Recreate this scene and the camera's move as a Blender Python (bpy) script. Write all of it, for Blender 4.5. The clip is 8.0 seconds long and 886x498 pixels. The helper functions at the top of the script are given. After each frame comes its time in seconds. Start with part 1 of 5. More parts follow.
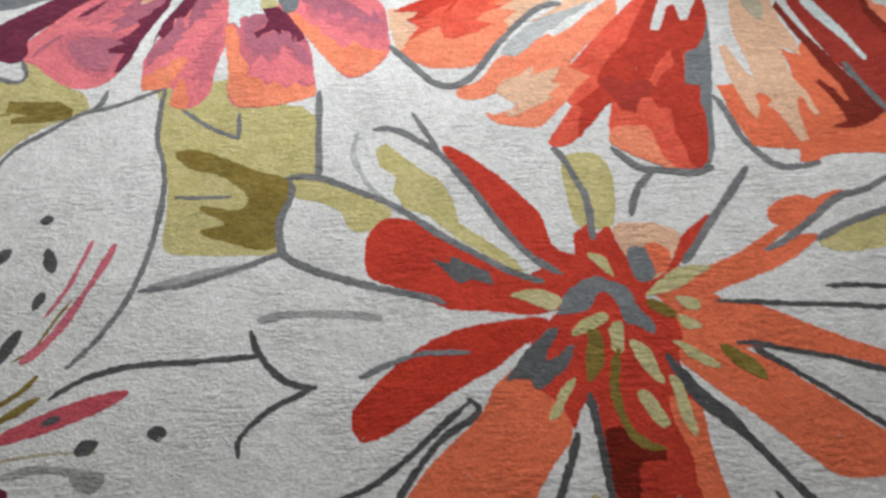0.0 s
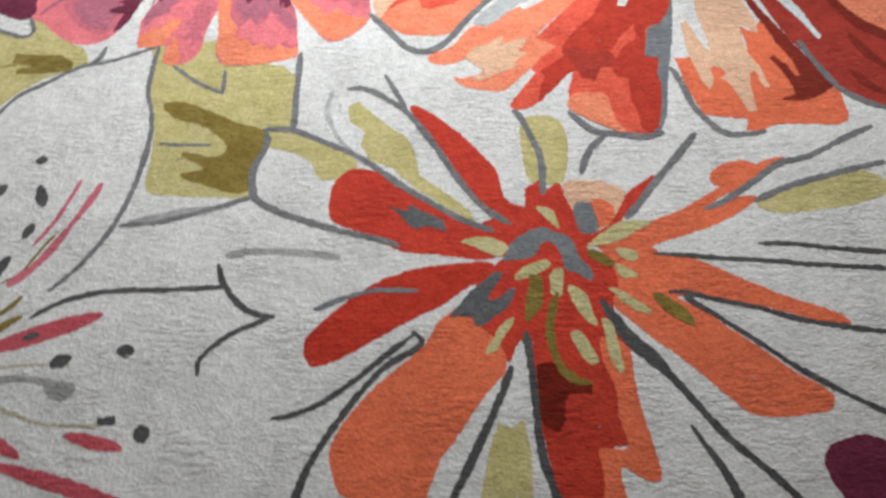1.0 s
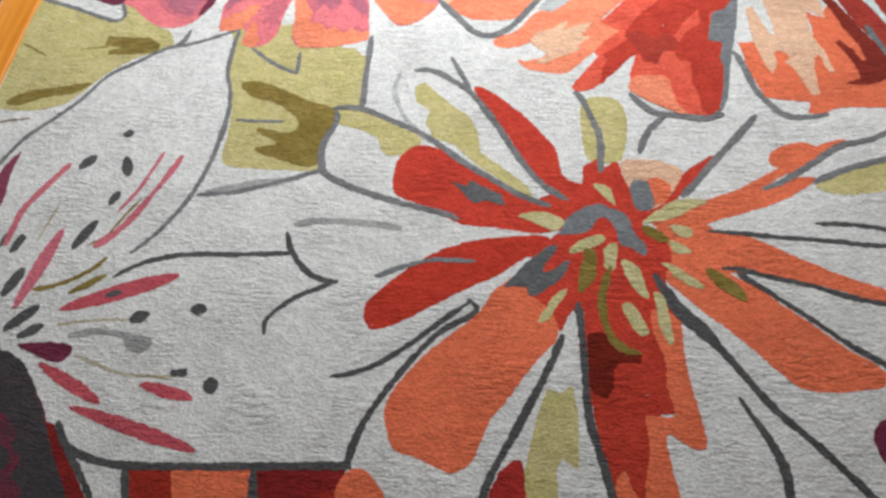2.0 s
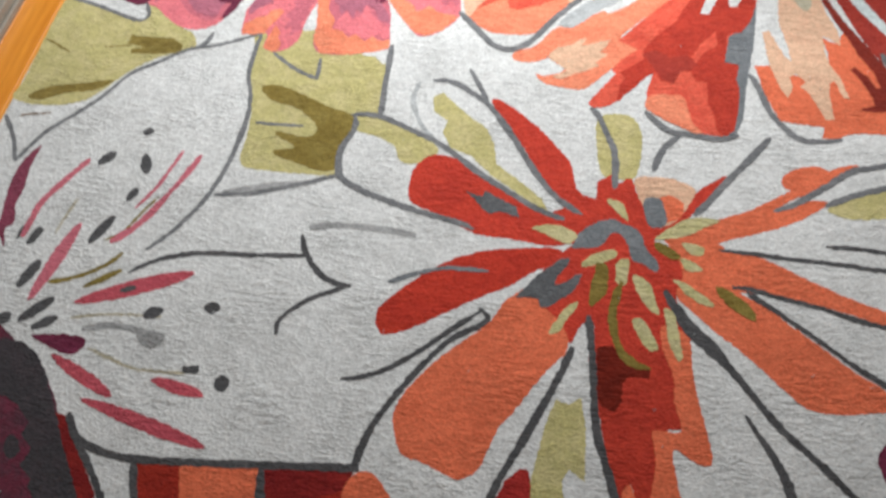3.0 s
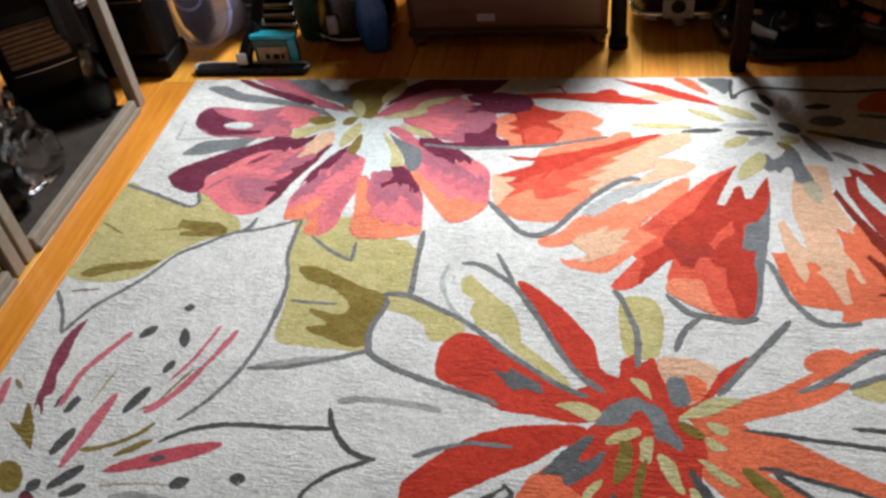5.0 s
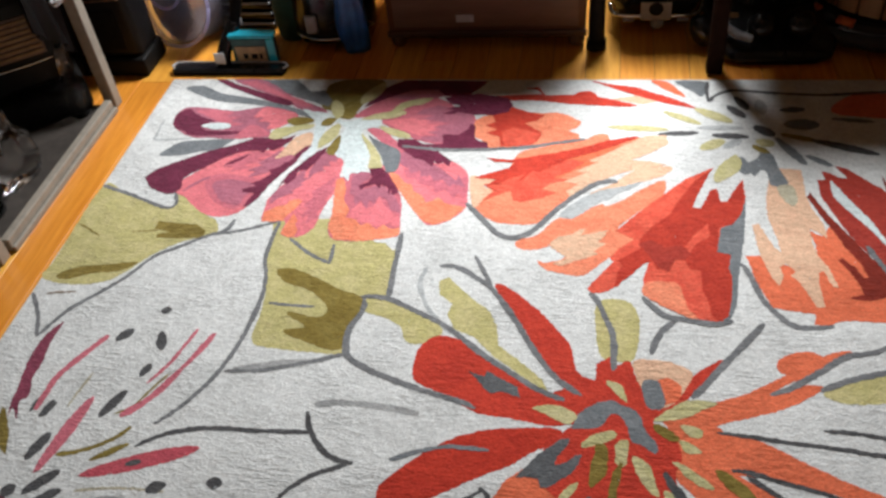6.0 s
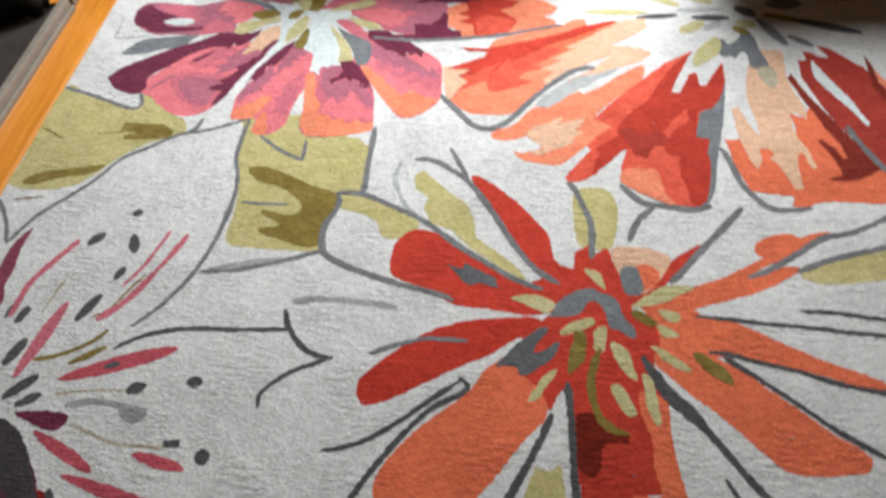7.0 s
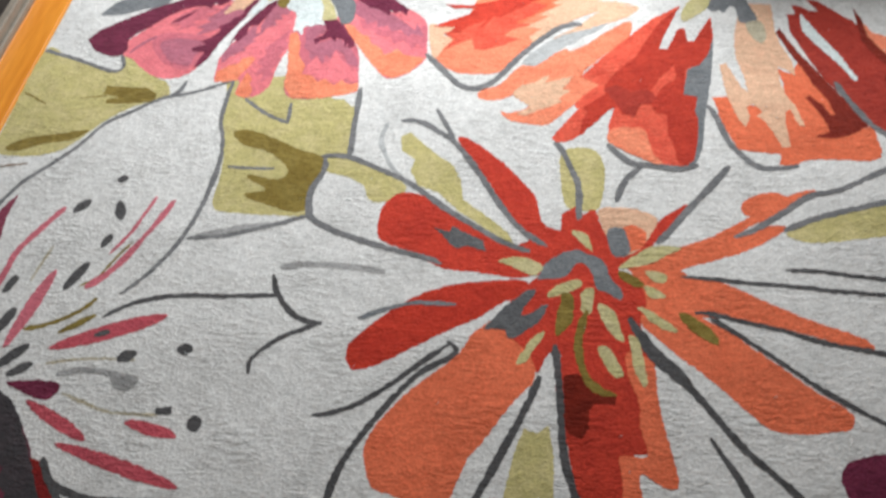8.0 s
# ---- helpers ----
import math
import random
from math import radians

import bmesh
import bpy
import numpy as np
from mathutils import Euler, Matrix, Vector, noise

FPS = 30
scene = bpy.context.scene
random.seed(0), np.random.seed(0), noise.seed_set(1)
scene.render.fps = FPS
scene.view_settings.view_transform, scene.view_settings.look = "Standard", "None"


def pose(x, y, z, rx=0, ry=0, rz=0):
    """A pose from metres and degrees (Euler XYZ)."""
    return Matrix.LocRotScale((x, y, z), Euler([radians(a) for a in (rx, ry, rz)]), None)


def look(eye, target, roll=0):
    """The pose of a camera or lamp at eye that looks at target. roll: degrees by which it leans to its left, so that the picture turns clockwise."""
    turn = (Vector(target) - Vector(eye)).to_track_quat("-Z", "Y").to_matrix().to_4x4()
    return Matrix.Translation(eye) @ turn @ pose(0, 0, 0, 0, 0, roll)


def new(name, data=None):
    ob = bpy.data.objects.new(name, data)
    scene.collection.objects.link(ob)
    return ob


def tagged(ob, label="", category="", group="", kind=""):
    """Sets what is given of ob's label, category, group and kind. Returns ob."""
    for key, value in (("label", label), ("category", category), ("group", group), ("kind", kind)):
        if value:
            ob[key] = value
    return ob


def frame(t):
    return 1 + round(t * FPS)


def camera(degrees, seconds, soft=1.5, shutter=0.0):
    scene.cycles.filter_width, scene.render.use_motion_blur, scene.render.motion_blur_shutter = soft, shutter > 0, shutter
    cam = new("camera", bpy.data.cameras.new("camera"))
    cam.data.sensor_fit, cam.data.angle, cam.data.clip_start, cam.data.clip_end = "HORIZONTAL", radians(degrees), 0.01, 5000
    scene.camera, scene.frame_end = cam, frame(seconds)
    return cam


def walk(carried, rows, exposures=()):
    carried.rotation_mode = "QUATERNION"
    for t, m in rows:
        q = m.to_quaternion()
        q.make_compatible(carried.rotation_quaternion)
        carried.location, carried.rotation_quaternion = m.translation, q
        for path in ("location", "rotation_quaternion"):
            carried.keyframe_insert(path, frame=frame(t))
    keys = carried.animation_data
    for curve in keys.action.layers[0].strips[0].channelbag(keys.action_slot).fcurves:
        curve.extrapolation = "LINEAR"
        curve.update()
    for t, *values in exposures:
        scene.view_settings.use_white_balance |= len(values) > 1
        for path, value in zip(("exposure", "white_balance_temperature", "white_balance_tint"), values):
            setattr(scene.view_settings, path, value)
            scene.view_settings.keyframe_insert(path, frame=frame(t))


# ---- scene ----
cam = camera(53.4, 8.0, 2.8, 0.5)
PATH = [
    (0, (0.932, -1.575, 1.099), (0.893, -0.513, -0.595), -4.6),
    (0.3, (0.936, -1.618, 1.128), (0.921, -0.553, -0.565), -4.2),
    (0.5, (0.962, -1.629, 1.133), (0.925, -0.544, -0.547), -5.4),
    (1, (1.047, -1.701, 1.119), (0.936, -0.622, -0.561), -5.5),
    (1.5, (1.093, -1.753, 1.122), (0.853, -0.698, -0.56), -10.7),
    (1.7, (1.089, -1.76, 1.125), (0.81, -0.696, -0.544), -12.3),
    (2.8, (1.061, -1.787, 1.131), (0.78, -0.693, -0.52), -8.6),
    (3, (1.062, -1.784, 1.138), (0.776, -0.679, -0.505), -8.9),
    (3.2, (1.061, -1.785, 1.158), (0.763, -0.623, -0.443), -9.0),
    (3.5, (1.08, -1.785, 1.161), (0.722, -0.492, -0.322), -9.6),
    (3.7, (1.084, -1.786, 1.157), (0.734, -0.438, -0.279), -9.1),
    (4, (1.079, -1.789, 1.152), (0.739, -0.397, -0.241), -8.35),
    (4.2, (1.085, -1.814, 1.149), (0.732, -0.374, -0.194), -8.2),
    (5.3, (1.087, -1.836, 1.151), (0.7, -0.415, -0.201), -8.4),
    (5.5, (1.095, -1.832, 1.155), (0.719, -0.42, -0.21), -8.5),
    (6, (1.093, -1.828, 1.162), (0.75, -0.4, -0.195), -7.3),
    (6.3, (1.087, -1.826, 1.158), (0.751, -0.407, -0.211), -7.2),
    (6.5, (1.094, -1.821, 1.152), (0.757, -0.428, -0.243), -7.5),
    (6.7, (1.087, -1.815, 1.152), (0.793, -0.505, -0.33), -7.3),
    (7, (1.102, -1.822, 1.133), (0.803, -0.549, -0.381), -8.8),
    (7.2, (1.092, -1.814, 1.137), (0.823, -0.617, -0.442), -9.1),
    (7.5, (1.111, -1.815, 1.118), (0.822, -0.67, -0.496), -10.5),
    (8, (1.11, -1.803, 1.147), (0.83, -0.619, -0.44), -9.7),
]
walk(cam, [(t, look(eye, target, roll)) for t, eye, target, roll in PATH],
     [(0, -0.28), (0.5, -0.1), (1.0, -0.12), (1.5, 0.0), (8.0, 0.0)])

from mathutils.geometry import delaunay_2d_cdt

# ---- light: one shaded lamp hanging beyond the stored things, weak bounce from the walls ----
world = bpy.data.worlds.new("room_air")
world.use_nodes = True
world.node_tree.nodes["Background"].inputs[0].default_value = (0.62, 0.6, 0.6, 1)
world.node_tree.nodes["Background"].inputs[1].default_value = 0.045
scene.world = world


def lamp(name, place, target, watts, size, colour):
    data = bpy.data.lights.new(name, "AREA")
    data.shape, data.size, data.energy, data.color, data.spread = "DISK", size, watts, colour, radians(100)
    ob = new(name, data)
    ob.matrix_world = look(place, target)
    return ob


lamp("hanging_lamp_light", (1.18, 1.07, 1.82), (0.82, 0.12, 0), 44.8, 0.72, (0.97, 0.98, 1.0))


# ---- materials ----
def shader(name):
    m = bpy.data.materials.new(name)
    m.use_nodes = True
    nt = m.node_tree
    return m, nt, nt.nodes["Principled BSDF"]


def noise_node(nt, scale, detail=4.0, stretch=(1, 1, 1), rough=0.55):
    co = nt.nodes.new("ShaderNodeTexCoord")
    mp = nt.nodes.new("ShaderNodeMapping")
    mp.inputs["Scale"].default_value = stretch
    n = nt.nodes.new("ShaderNodeTexNoise")
    n.inputs["Scale"].default_value, n.inputs["Detail"].default_value, n.inputs["Roughness"].default_value = scale, detail, rough
    nt.links.new(co.outputs["Object"], mp.inputs["Vector"])
    nt.links.new(mp.outputs["Vector"], n.inputs["Vector"])
    return n.outputs["Fac"]


def ramp(nt, fac, stops):
    r = nt.nodes.new("ShaderNodeValToRGB")
    el = r.color_ramp.elements
    while len(el) < len(stops):
        el.new(0.5)
    for e, (p, c) in zip(el, stops):
        e.position, e.color = p, (*c, 1)
    nt.links.new(fac, r.inputs["Fac"])
    return r.outputs["Color"]


def mix(nt, a, b, fac, mode="MULTIPLY"):
    m = nt.nodes.new("ShaderNodeMix")
    m.data_type, m.blend_type = "RGBA", mode
    for i, v in ((0, fac), (6, a), (7, b)):
        if hasattr(v, "links"):
            nt.links.new(v, m.inputs[i])
        else:
            m.inputs[i].default_value = v
    return m.outputs[2]


def math_node(nt, op, a, b):
    m = nt.nodes.new("ShaderNodeMath")
    m.operation = op
    for i, v in enumerate((a, b)):
        if hasattr(v, "links"):
            nt.links.new(v, m.inputs[i])
        else:
            m.inputs[i].default_value = v
    return m.outputs[0]


def bump(nt, bsdf, fac, strength, distance):
    b = nt.nodes.new("ShaderNodeBump")
    b.inputs["Strength"].default_value, b.inputs["Distance"].default_value = strength, distance
    nt.links.new(fac, b.inputs["Height"])
    nt.links.new(b.outputs["Normal"], bsdf.inputs["Normal"])


def wool(name, rgb, second, share):
    """Cut wool pile: tufts a few millimetres wide in loose rows, combed streaks, a second yarn shade worked in."""
    m, nt, b = shader(name)
    tuft = noise_node(nt, 230, 3, (0.85, 1.1, 1))
    clump = noise_node(nt, 85, 4, (0.8, 1.12, 1), 0.65)
    rows = noise_node(nt, 125, 4, (0.34, 1.0, 1), 0.65)
    rough = noise_node(nt, 11, 3)
    swell = noise_node(nt, 22, 2)
    broad = noise_node(nt, 8, 4)
    yarn = noise_node(nt, 26, 5, (1, 1, 1), 0.65)
    c = mix(nt, (*rgb, 1), (*second, 1), math_node(nt, "MULTIPLY", ramp(nt, yarn, [(0.44, (0, 0, 0)), (0.60, (1, 1, 1))]), share), "MIX")
    # shade in the hollows of tufts and clumps is partly put into the colour
    for fac, a, e, lo, hi in ((tuft, 0.30, 0.66, 0.80, 1.10), (broad, 0.3, 0.7, 0.92, 1.05), (clump, 0.28, 0.58, 0.84, 1.06)):
        c = mix(nt, c, ramp(nt, fac, [(a, (lo, lo, lo)), (e, (hi, hi, hi))]), 1.0)
    nt.links.new(c, b.inputs["Base Color"])
    b.inputs["Roughness"].default_value = 0.95
    b.inputs["Specular IOR Level"].default_value = 0.12
    b.inputs["Sheen Weight"].default_value = 0.10
    height = math_node(nt, "ADD", math_node(nt, "MULTIPLY", tuft, 1.0), math_node(nt, "MULTIPLY", clump, 0.75))
    height = math_node(nt, "ADD", height, math_node(nt, "MULTIPLY", swell, 0.9))
    combed = math_node(nt, "MULTIPLY", ramp(nt, rows, [(0.36, (0, 0, 0)), (0.62, (1, 1, 1))]), ramp(nt, rough, [(0.45, (0.0, 0.0, 0.0)), (0.66, (1, 1, 1))]))
    height = math_node(nt, "ADD", height, math_node(nt, "MULTIPLY", combed, 0.95))
    groove = noise_node(nt, 235, 2, (0.15, 1.0, 1), 0.5)
    cut = math_node(nt, "ADD", ramp(nt, groove, [(0.33, (0, 0, 0)), (0.43, (1, 1, 1))]), ramp(nt, rough, [(0.40, (1, 1, 1)), (0.60, (0, 0, 0))]))
    height = math_node(nt, "ADD", height, math_node(nt, "MULTIPLY", math_node(nt, "MINIMUM", cut, 1.0), 0.55))
    bump(nt, b, height, 0.50, 0.006)
    return m


YARN = dict(
    white=(0.675, 0.688, 0.672, 0.605, 0.618, 0.602), pale=(0.60, 0.68, 0.67, 0.64, 0.70, 0.70), khaki=(0.48, 0.435, 0.185, 0.55, 0.49, 0.24),
    khaki2=(0.49, 0.455, 0.22, 0.55, 0.50, 0.28), darkolive=(0.20, 0.145, 0.03, 0.26, 0.20, 0.05), brown=(0.22, 0.16, 0.11, 0.28, 0.22, 0.16),
    tan=(0.42, 0.38, 0.27, 0.50, 0.47, 0.36), red=(0.54, 0.05, 0.028, 0.47, 0.04, 0.024), red4=(0.50, 0.042, 0.022, 0.42, 0.032, 0.018), red3=(0.47, 0.045, 0.025, 0.40, 0.034, 0.02), greydark=(0.10, 0.105, 0.11, 0.14, 0.145, 0.15), red2=(0.36, 0.04, 0.026, 0.31, 0.032, 0.022), brightred=(0.70, 0.11, 0.065, 0.62, 0.075, 0.045),
    brick=(0.38, 0.03, 0.025, 0.30, 0.02, 0.018), brick2=(0.34, 0.028, 0.014, 0.27, 0.02, 0.011), maroon=(0.14, 0.012, 0.005, 0.18, 0.015, 0.006),
    maroon3=(0.19, 0.02, 0.011, 0.23, 0.026, 0.014), maroon2=(0.19, 0.012, 0.012, 0.24, 0.018, 0.014), coral=(0.74, 0.17, 0.08, 0.68, 0.145, 0.066), orange=(0.80, 0.26, 0.145, 0.76, 0.21, 0.115),
    peach=(0.70, 0.455, 0.305, 0.69, 0.42, 0.28), pink=(0.72, 0.19, 0.215, 0.66, 0.165, 0.195), rose=(0.56, 0.15, 0.19, 0.52, 0.135, 0.175),
    mauve=(0.38, 0.125, 0.175, 0.44, 0.14, 0.19), plum=(0.13, 0.018, 0.045, 0.17, 0.026, 0.06), grey=(0.16, 0.165, 0.17, 0.21, 0.215, 0.22),
    plumgrey=(0.15, 0.028, 0.05, 0.09, 0.04, 0.055), soot=(0.05, 0.046, 0.05, 0.062, 0.05, 0.056), cerise=(0.50, 0.088, 0.112, 0.44, 0.072, 0.096), wine=(0.24, 0.05, 0.085, 0.19, 0.04, 0.07), greyblue=(0.155, 0.17, 0.18, 0.20, 0.215, 0.225), darkgrey=(0.074, 0.074, 0.076, 0.098, 0.098, 0.10), midgrey=(0.30, 0.305, 0.30, 0.38, 0.385, 0.38), palegrey=(0.40, 0.42, 0.42, 0.48, 0.50, 0.50))
WOOL = {n: wool("wool_" + n, c[:3], c[3:], 0.8) for n, c in YARN.items()}


def plain(name, rgb, rough=0.5, metal=0.0, grain=40, depth=0.0005, spread=0.18, gloss=0.5):
    m, nt, b = shader(name)
    n = noise_node(nt, grain, 5)
    w = noise_node(nt, grain * 0.12, 3)
    lo, hi = 1 - spread, 1 + spread
    c = mix(nt, (*rgb, 1), ramp(nt, n, [(0.3, (lo, lo, lo)), (0.7, (hi, hi, hi))]), 1.0)
    c = mix(nt, c, ramp(nt, w, [(0.3, (lo, lo, lo)), (0.7, (hi, hi, hi))]), 1.0)
    nt.links.new(c, b.inputs["Base Color"])
    b.inputs["Roughness"].default_value, b.inputs["Metallic"].default_value = rough, metal
    b.inputs["Specular IOR Level"].default_value = gloss
    bump(nt, b, n, 0.3, depth)
    return m


def timber(name, dark, light, rough=0.35, along=(26, 1.6, 8)):
    m, nt, b = shader(name)
    n = noise_node(nt, 3.2, 6, along, 0.6)
    fine = noise_node(nt, 14, 4, along)
    info = nt.nodes.new("ShaderNodeObjectInfo")
    c = ramp(nt, n, [(0.28, dark), (0.7, light)])
    c = mix(nt, c, ramp(nt, fine, [(0.3, (0.92, 0.90, 0.86)), (0.65, (1.03, 1.03, 1.03))]), 1.0)
    c = mix(nt, c, ramp(nt, info.outputs["Random"], [(0.0, (0.74, 0.50, 0.36)), (0.35, (0.96, 0.84, 0.76)), (0.7, (0.94, 0.96, 0.98)), (1.0, (1.10, 1.18, 1.4))]), 1.0)
    nt.links.new(c, b.inputs["Base Color"])
    b.inputs["Roughness"].default_value = rough
    b.inputs["Specular IOR Level"].default_value = 0.3
    b.inputs["Coat Weight"].default_value, b.inputs["Coat Roughness"].default_value = 0.15, 0.3
    bump(nt, b, fine, 0.15, 0.001)
    return m


OAK = timber("varnished_oak", (0.70, 0.29, 0.035), (0.92, 0.47, 0.075))
DARK_WOOD = timber("dark_wood", (0.05, 0.024, 0.012), (0.10, 0.05, 0.024), 0.45, (1.6, 26, 8))
PLASTER = plain("wall_paint", (0.44, 0.42, 0.39), 0.9, 0, 30, 0.001, 0.06)
CREAM = plain("cream_paint", (0.28, 0.25, 0.205), 0.45, 0, 60, 0.0004, 0.12)
BLACK = plain("black_plastic", (0.011, 0.011, 0.012), 0.2, 0, 90, 0.0003, 0.3, 0.5)
SHELF_BASE = plain("grey_brown_board", (0.05, 0.042, 0.036), 0.5, 0, 50, 0.0004, 0.25)
SOFT_BLACK = plain("matt_black_rubber", (0.008, 0.0075, 0.007), 0.5, 0, 120, 0.0005, 0.3, 0.08)
DULL_BLACK = plain("dull_black_enamel", (0.007, 0.0065, 0.0065), 0.45, 0, 70, 0.0004, 0.3, 0.16)
BROWN = plain("brown_enamel", (0.15, 0.078, 0.045), 0.4, 0, 50, 0.0004, 0.25)
TAN_WOOD = timber("tan_wood", (0.30, 0.19, 0.09), (0.44, 0.29, 0.15), 0.55, (26, 26, 1.6))
CHEST_WOOD = timber("chest_wood", (0.10, 0.052, 0.028), (0.17, 0.092, 0.05), 0.5, (1.2, 14, 8))
BLACK_BROWN = plain("black_brown_stain", (0.018, 0.008, 0.005), 0.8, 0, 50, 0.0004, 0.25, 0.05)
CHROME = plain("chrome", (0.75, 0.74, 0.72), 0.15, 1, 60, 0.0002, 0.08)
GOLD = plain("brass_grille", (0.24, 0.14, 0.055), 0.6, 0.0, 60, 0.0004, 0.2)
GREY_PLASTIC = plain("grey_plastic", (0.42, 0.42, 0.43), 0.4, 0, 60, 0.0003, 0.12)
DARK_GREY = plain("dark_grey_rubber", (0.06, 0.055, 0.05), 0.6, 0, 60, 0.0003, 0.15, 0.2)
WHITE_TAG = plain("white_label", (0.62, 0.63, 0.65), 0.6, 0, 80, 0.0002, 0.08)
# teal lightened so that its colour carries the highlight on the carton top
TEAL = plain("teal_card", (0.03, 0.50, 0.66), 0.12, 0, 50, 0.0002, 0.15)
TEAL_DARK = plain("dark_teal_plastic", (0.03, 0.12, 0.12), 0.4, 0, 40, 0.0003, 0.2)
PRINT = plain("tan_print", (0.42, 0.30, 0.16), 0.4, 0, 40, 0.0002, 0.3)
BLUE = plain("blue_plastic", (0.02, 0.13, 0.42), 0.35, 0, 30, 0.002, 0.35)
ORANGE = plain("orange_plastic", (0.60, 0.13, 0.03), 0.35, 0, 50, 0.0003, 0.15)


def clear(name, tint, rough):
    m, nt, b = shader(name)
    b.inputs["Base Color"].default_value = (*tint, 1)
    b.inputs["Transmission Weight"].default_value = 1.0
    b.inputs["IOR"].default_value = 1.3
    b.inputs["Roughness"].default_value = rough
    bump(nt, b, noise_node(nt, 18, 3), 0.35, 0.006)
    return m


def translucent(name, tint, share):
    """Clear moulded plastic with a little milkiness, so that light from behind glows through."""
    m, nt, b = shader(name)
    b.inputs["Base Color"].default_value = (0.9, 0.9, 0.98, 1)
    b.inputs["Transmission Weight"].default_value = 1.0
    b.inputs["IOR"].default_value = 1.25
    b.inputs["Roughness"].default_value = 0.06
    bump(nt, b, noise_node(nt, 18, 3), 0.5, 0.008)
    t = nt.nodes.new("ShaderNodeBsdfTranslucent")
    t.inputs["Color"].default_value = (*tint, 1)
    w = nt.nodes.new("ShaderNodeMixShader")
    w.inputs[0].default_value = share
    nt.links.new(b.outputs[0], w.inputs[1])
    nt.links.new(t.outputs[0], w.inputs[2])
    nt.links.new(w.outputs[0], nt.nodes["Material Output"].inputs["Surface"])
    return m


# the lavender tints put the bin's purple reflections into the plastic's colour
CLEAR = translucent("clear_plastic", (0.62, 0.60, 0.72), 0.16)
MILKY = translucent("milky_plastic", (0.72, 0.70, 0.92), 0.75)
FILM = clear("plastic_film", (0.94, 0.94, 0.94), 0.05)


# ---- mesh helpers ----
def mesh_object(name, bm, material, smooth=False):
    me = bpy.data.meshes.new(name)
    bm.to_mesh(me)
    bm.free()
    me.materials.append(material)
    if smooth:
        me.polygons.foreach_set("use_smooth", [True] * len(me.polygons))
    return new(name, me)


def part(name, bm, material, parent, label="", smooth=False):
    ob = mesh_object(name, bm, material, smooth)
    ob.parent = parent
    return tagged(ob, label) if label else ob


def thing(name, place, label, category, group="", turn=0):
    ob = new(name)
    ob.matrix_world = pose(*place, 0, 0, turn)
    ob.empty_display_size = 0.05
    return tagged(ob, label, category, group)


def box(x0, x1, y0, y1, z0, z1, bevel=0.004, segments=2):
    bm = bmesh.new()
    bmesh.ops.create_cube(bm, size=1)
    for v in bm.verts:
        v.co = Vector(((x0 + x1) / 2 + v.co.x * (x1 - x0), (y0 + y1) / 2 + v.co.y * (y1 - y0), (z0 + z1) / 2 + v.co.z * (z1 - z0)))
    if bevel:
        bmesh.ops.bevel(bm, geom=bm.edges[:], offset=bevel, segments=segments, profile=0.5, affect="EDGES")
    return bm


def lathe(profile, m=Matrix(), steps=40, squash=1.0, close=True):
    """A turned form from (radius, height) pairs about z, then moved by m."""
    bm = bmesh.new()
    rings = [[bm.verts.new(m @ Vector((r * math.cos(a), r * squash * math.sin(a), z))) for a in np.linspace(0, math.tau, steps, endpoint=False)] for r, z in profile]
    for a, b in zip(rings, rings[1:]):
        for i in range(steps):
            j = (i + 1) % steps
            bm.faces.new((a[i], a[j], b[j], b[i]))
    if close:
        bm.faces.new(rings[0][::-1])
        bm.faces.new(rings[-1])
    bmesh.ops.recalc_face_normals(bm, faces=bm.faces[:])
    return bm


def glide(points, step=0.006, closed=False):
    """Points along a smooth curve through the given ones, at even small steps."""
    p = [Vector(q) for q in points]
    n = len(p)
    out = []
    for i in range(n if closed else n - 1):
        a, b, c, d = (p[(i + k) % n] if closed else p[min(max(i + k, 0), n - 1)] for k in (-1, 0, 1, 2))
        k = max(1, int((c - b).length / step))
        for s in range(k):
            t = s / k
            out.append(0.5 * (2 * b + (c - a) * t + (2 * a - 5 * b + 4 * c - d) * t * t + (3 * b - a - 3 * c + d) * t ** 3))
    if not closed:
        out.append(p[-1])
    return out


def tube(points, radius, steps=12, step=0.01, ridges=0.0, pitch=0.008):
    """A round bar or hose along a smooth curve; ridges: depth of its corrugation."""
    line = glide(points, step)
    bm = bmesh.new()
    rings, run, up = [], 0.0, Vector((0.13, 0.21, 0.97)).normalized()
    for i, c in enumerate(line):
        way = (line[min(i + 1, len(line) - 1)] - line[max(i - 1, 0)]).normalized()
        run += (c - line[max(i - 1, 0)]).length
        side = way.cross(up).normalized()
        top = side.cross(way)
        r = radius + ridges * math.sin(run / pitch * math.tau)
        rings.append([bm.verts.new(c + r * (side * math.cos(a) + top * math.sin(a))) for a in np.linspace(0, math.tau, steps, endpoint=False)])
    for a, b in zip(rings, rings[1:]):
        for i in range(steps):
            j = (i + 1) % steps
            bm.faces.new((a[i], a[j], b[j], b[i]))
    bm.faces.new(rings[0][::-1])
    bm.faces.new(rings[-1])
    bmesh.ops.recalc_face_normals(bm, faces=bm.faces[:])
    return bm


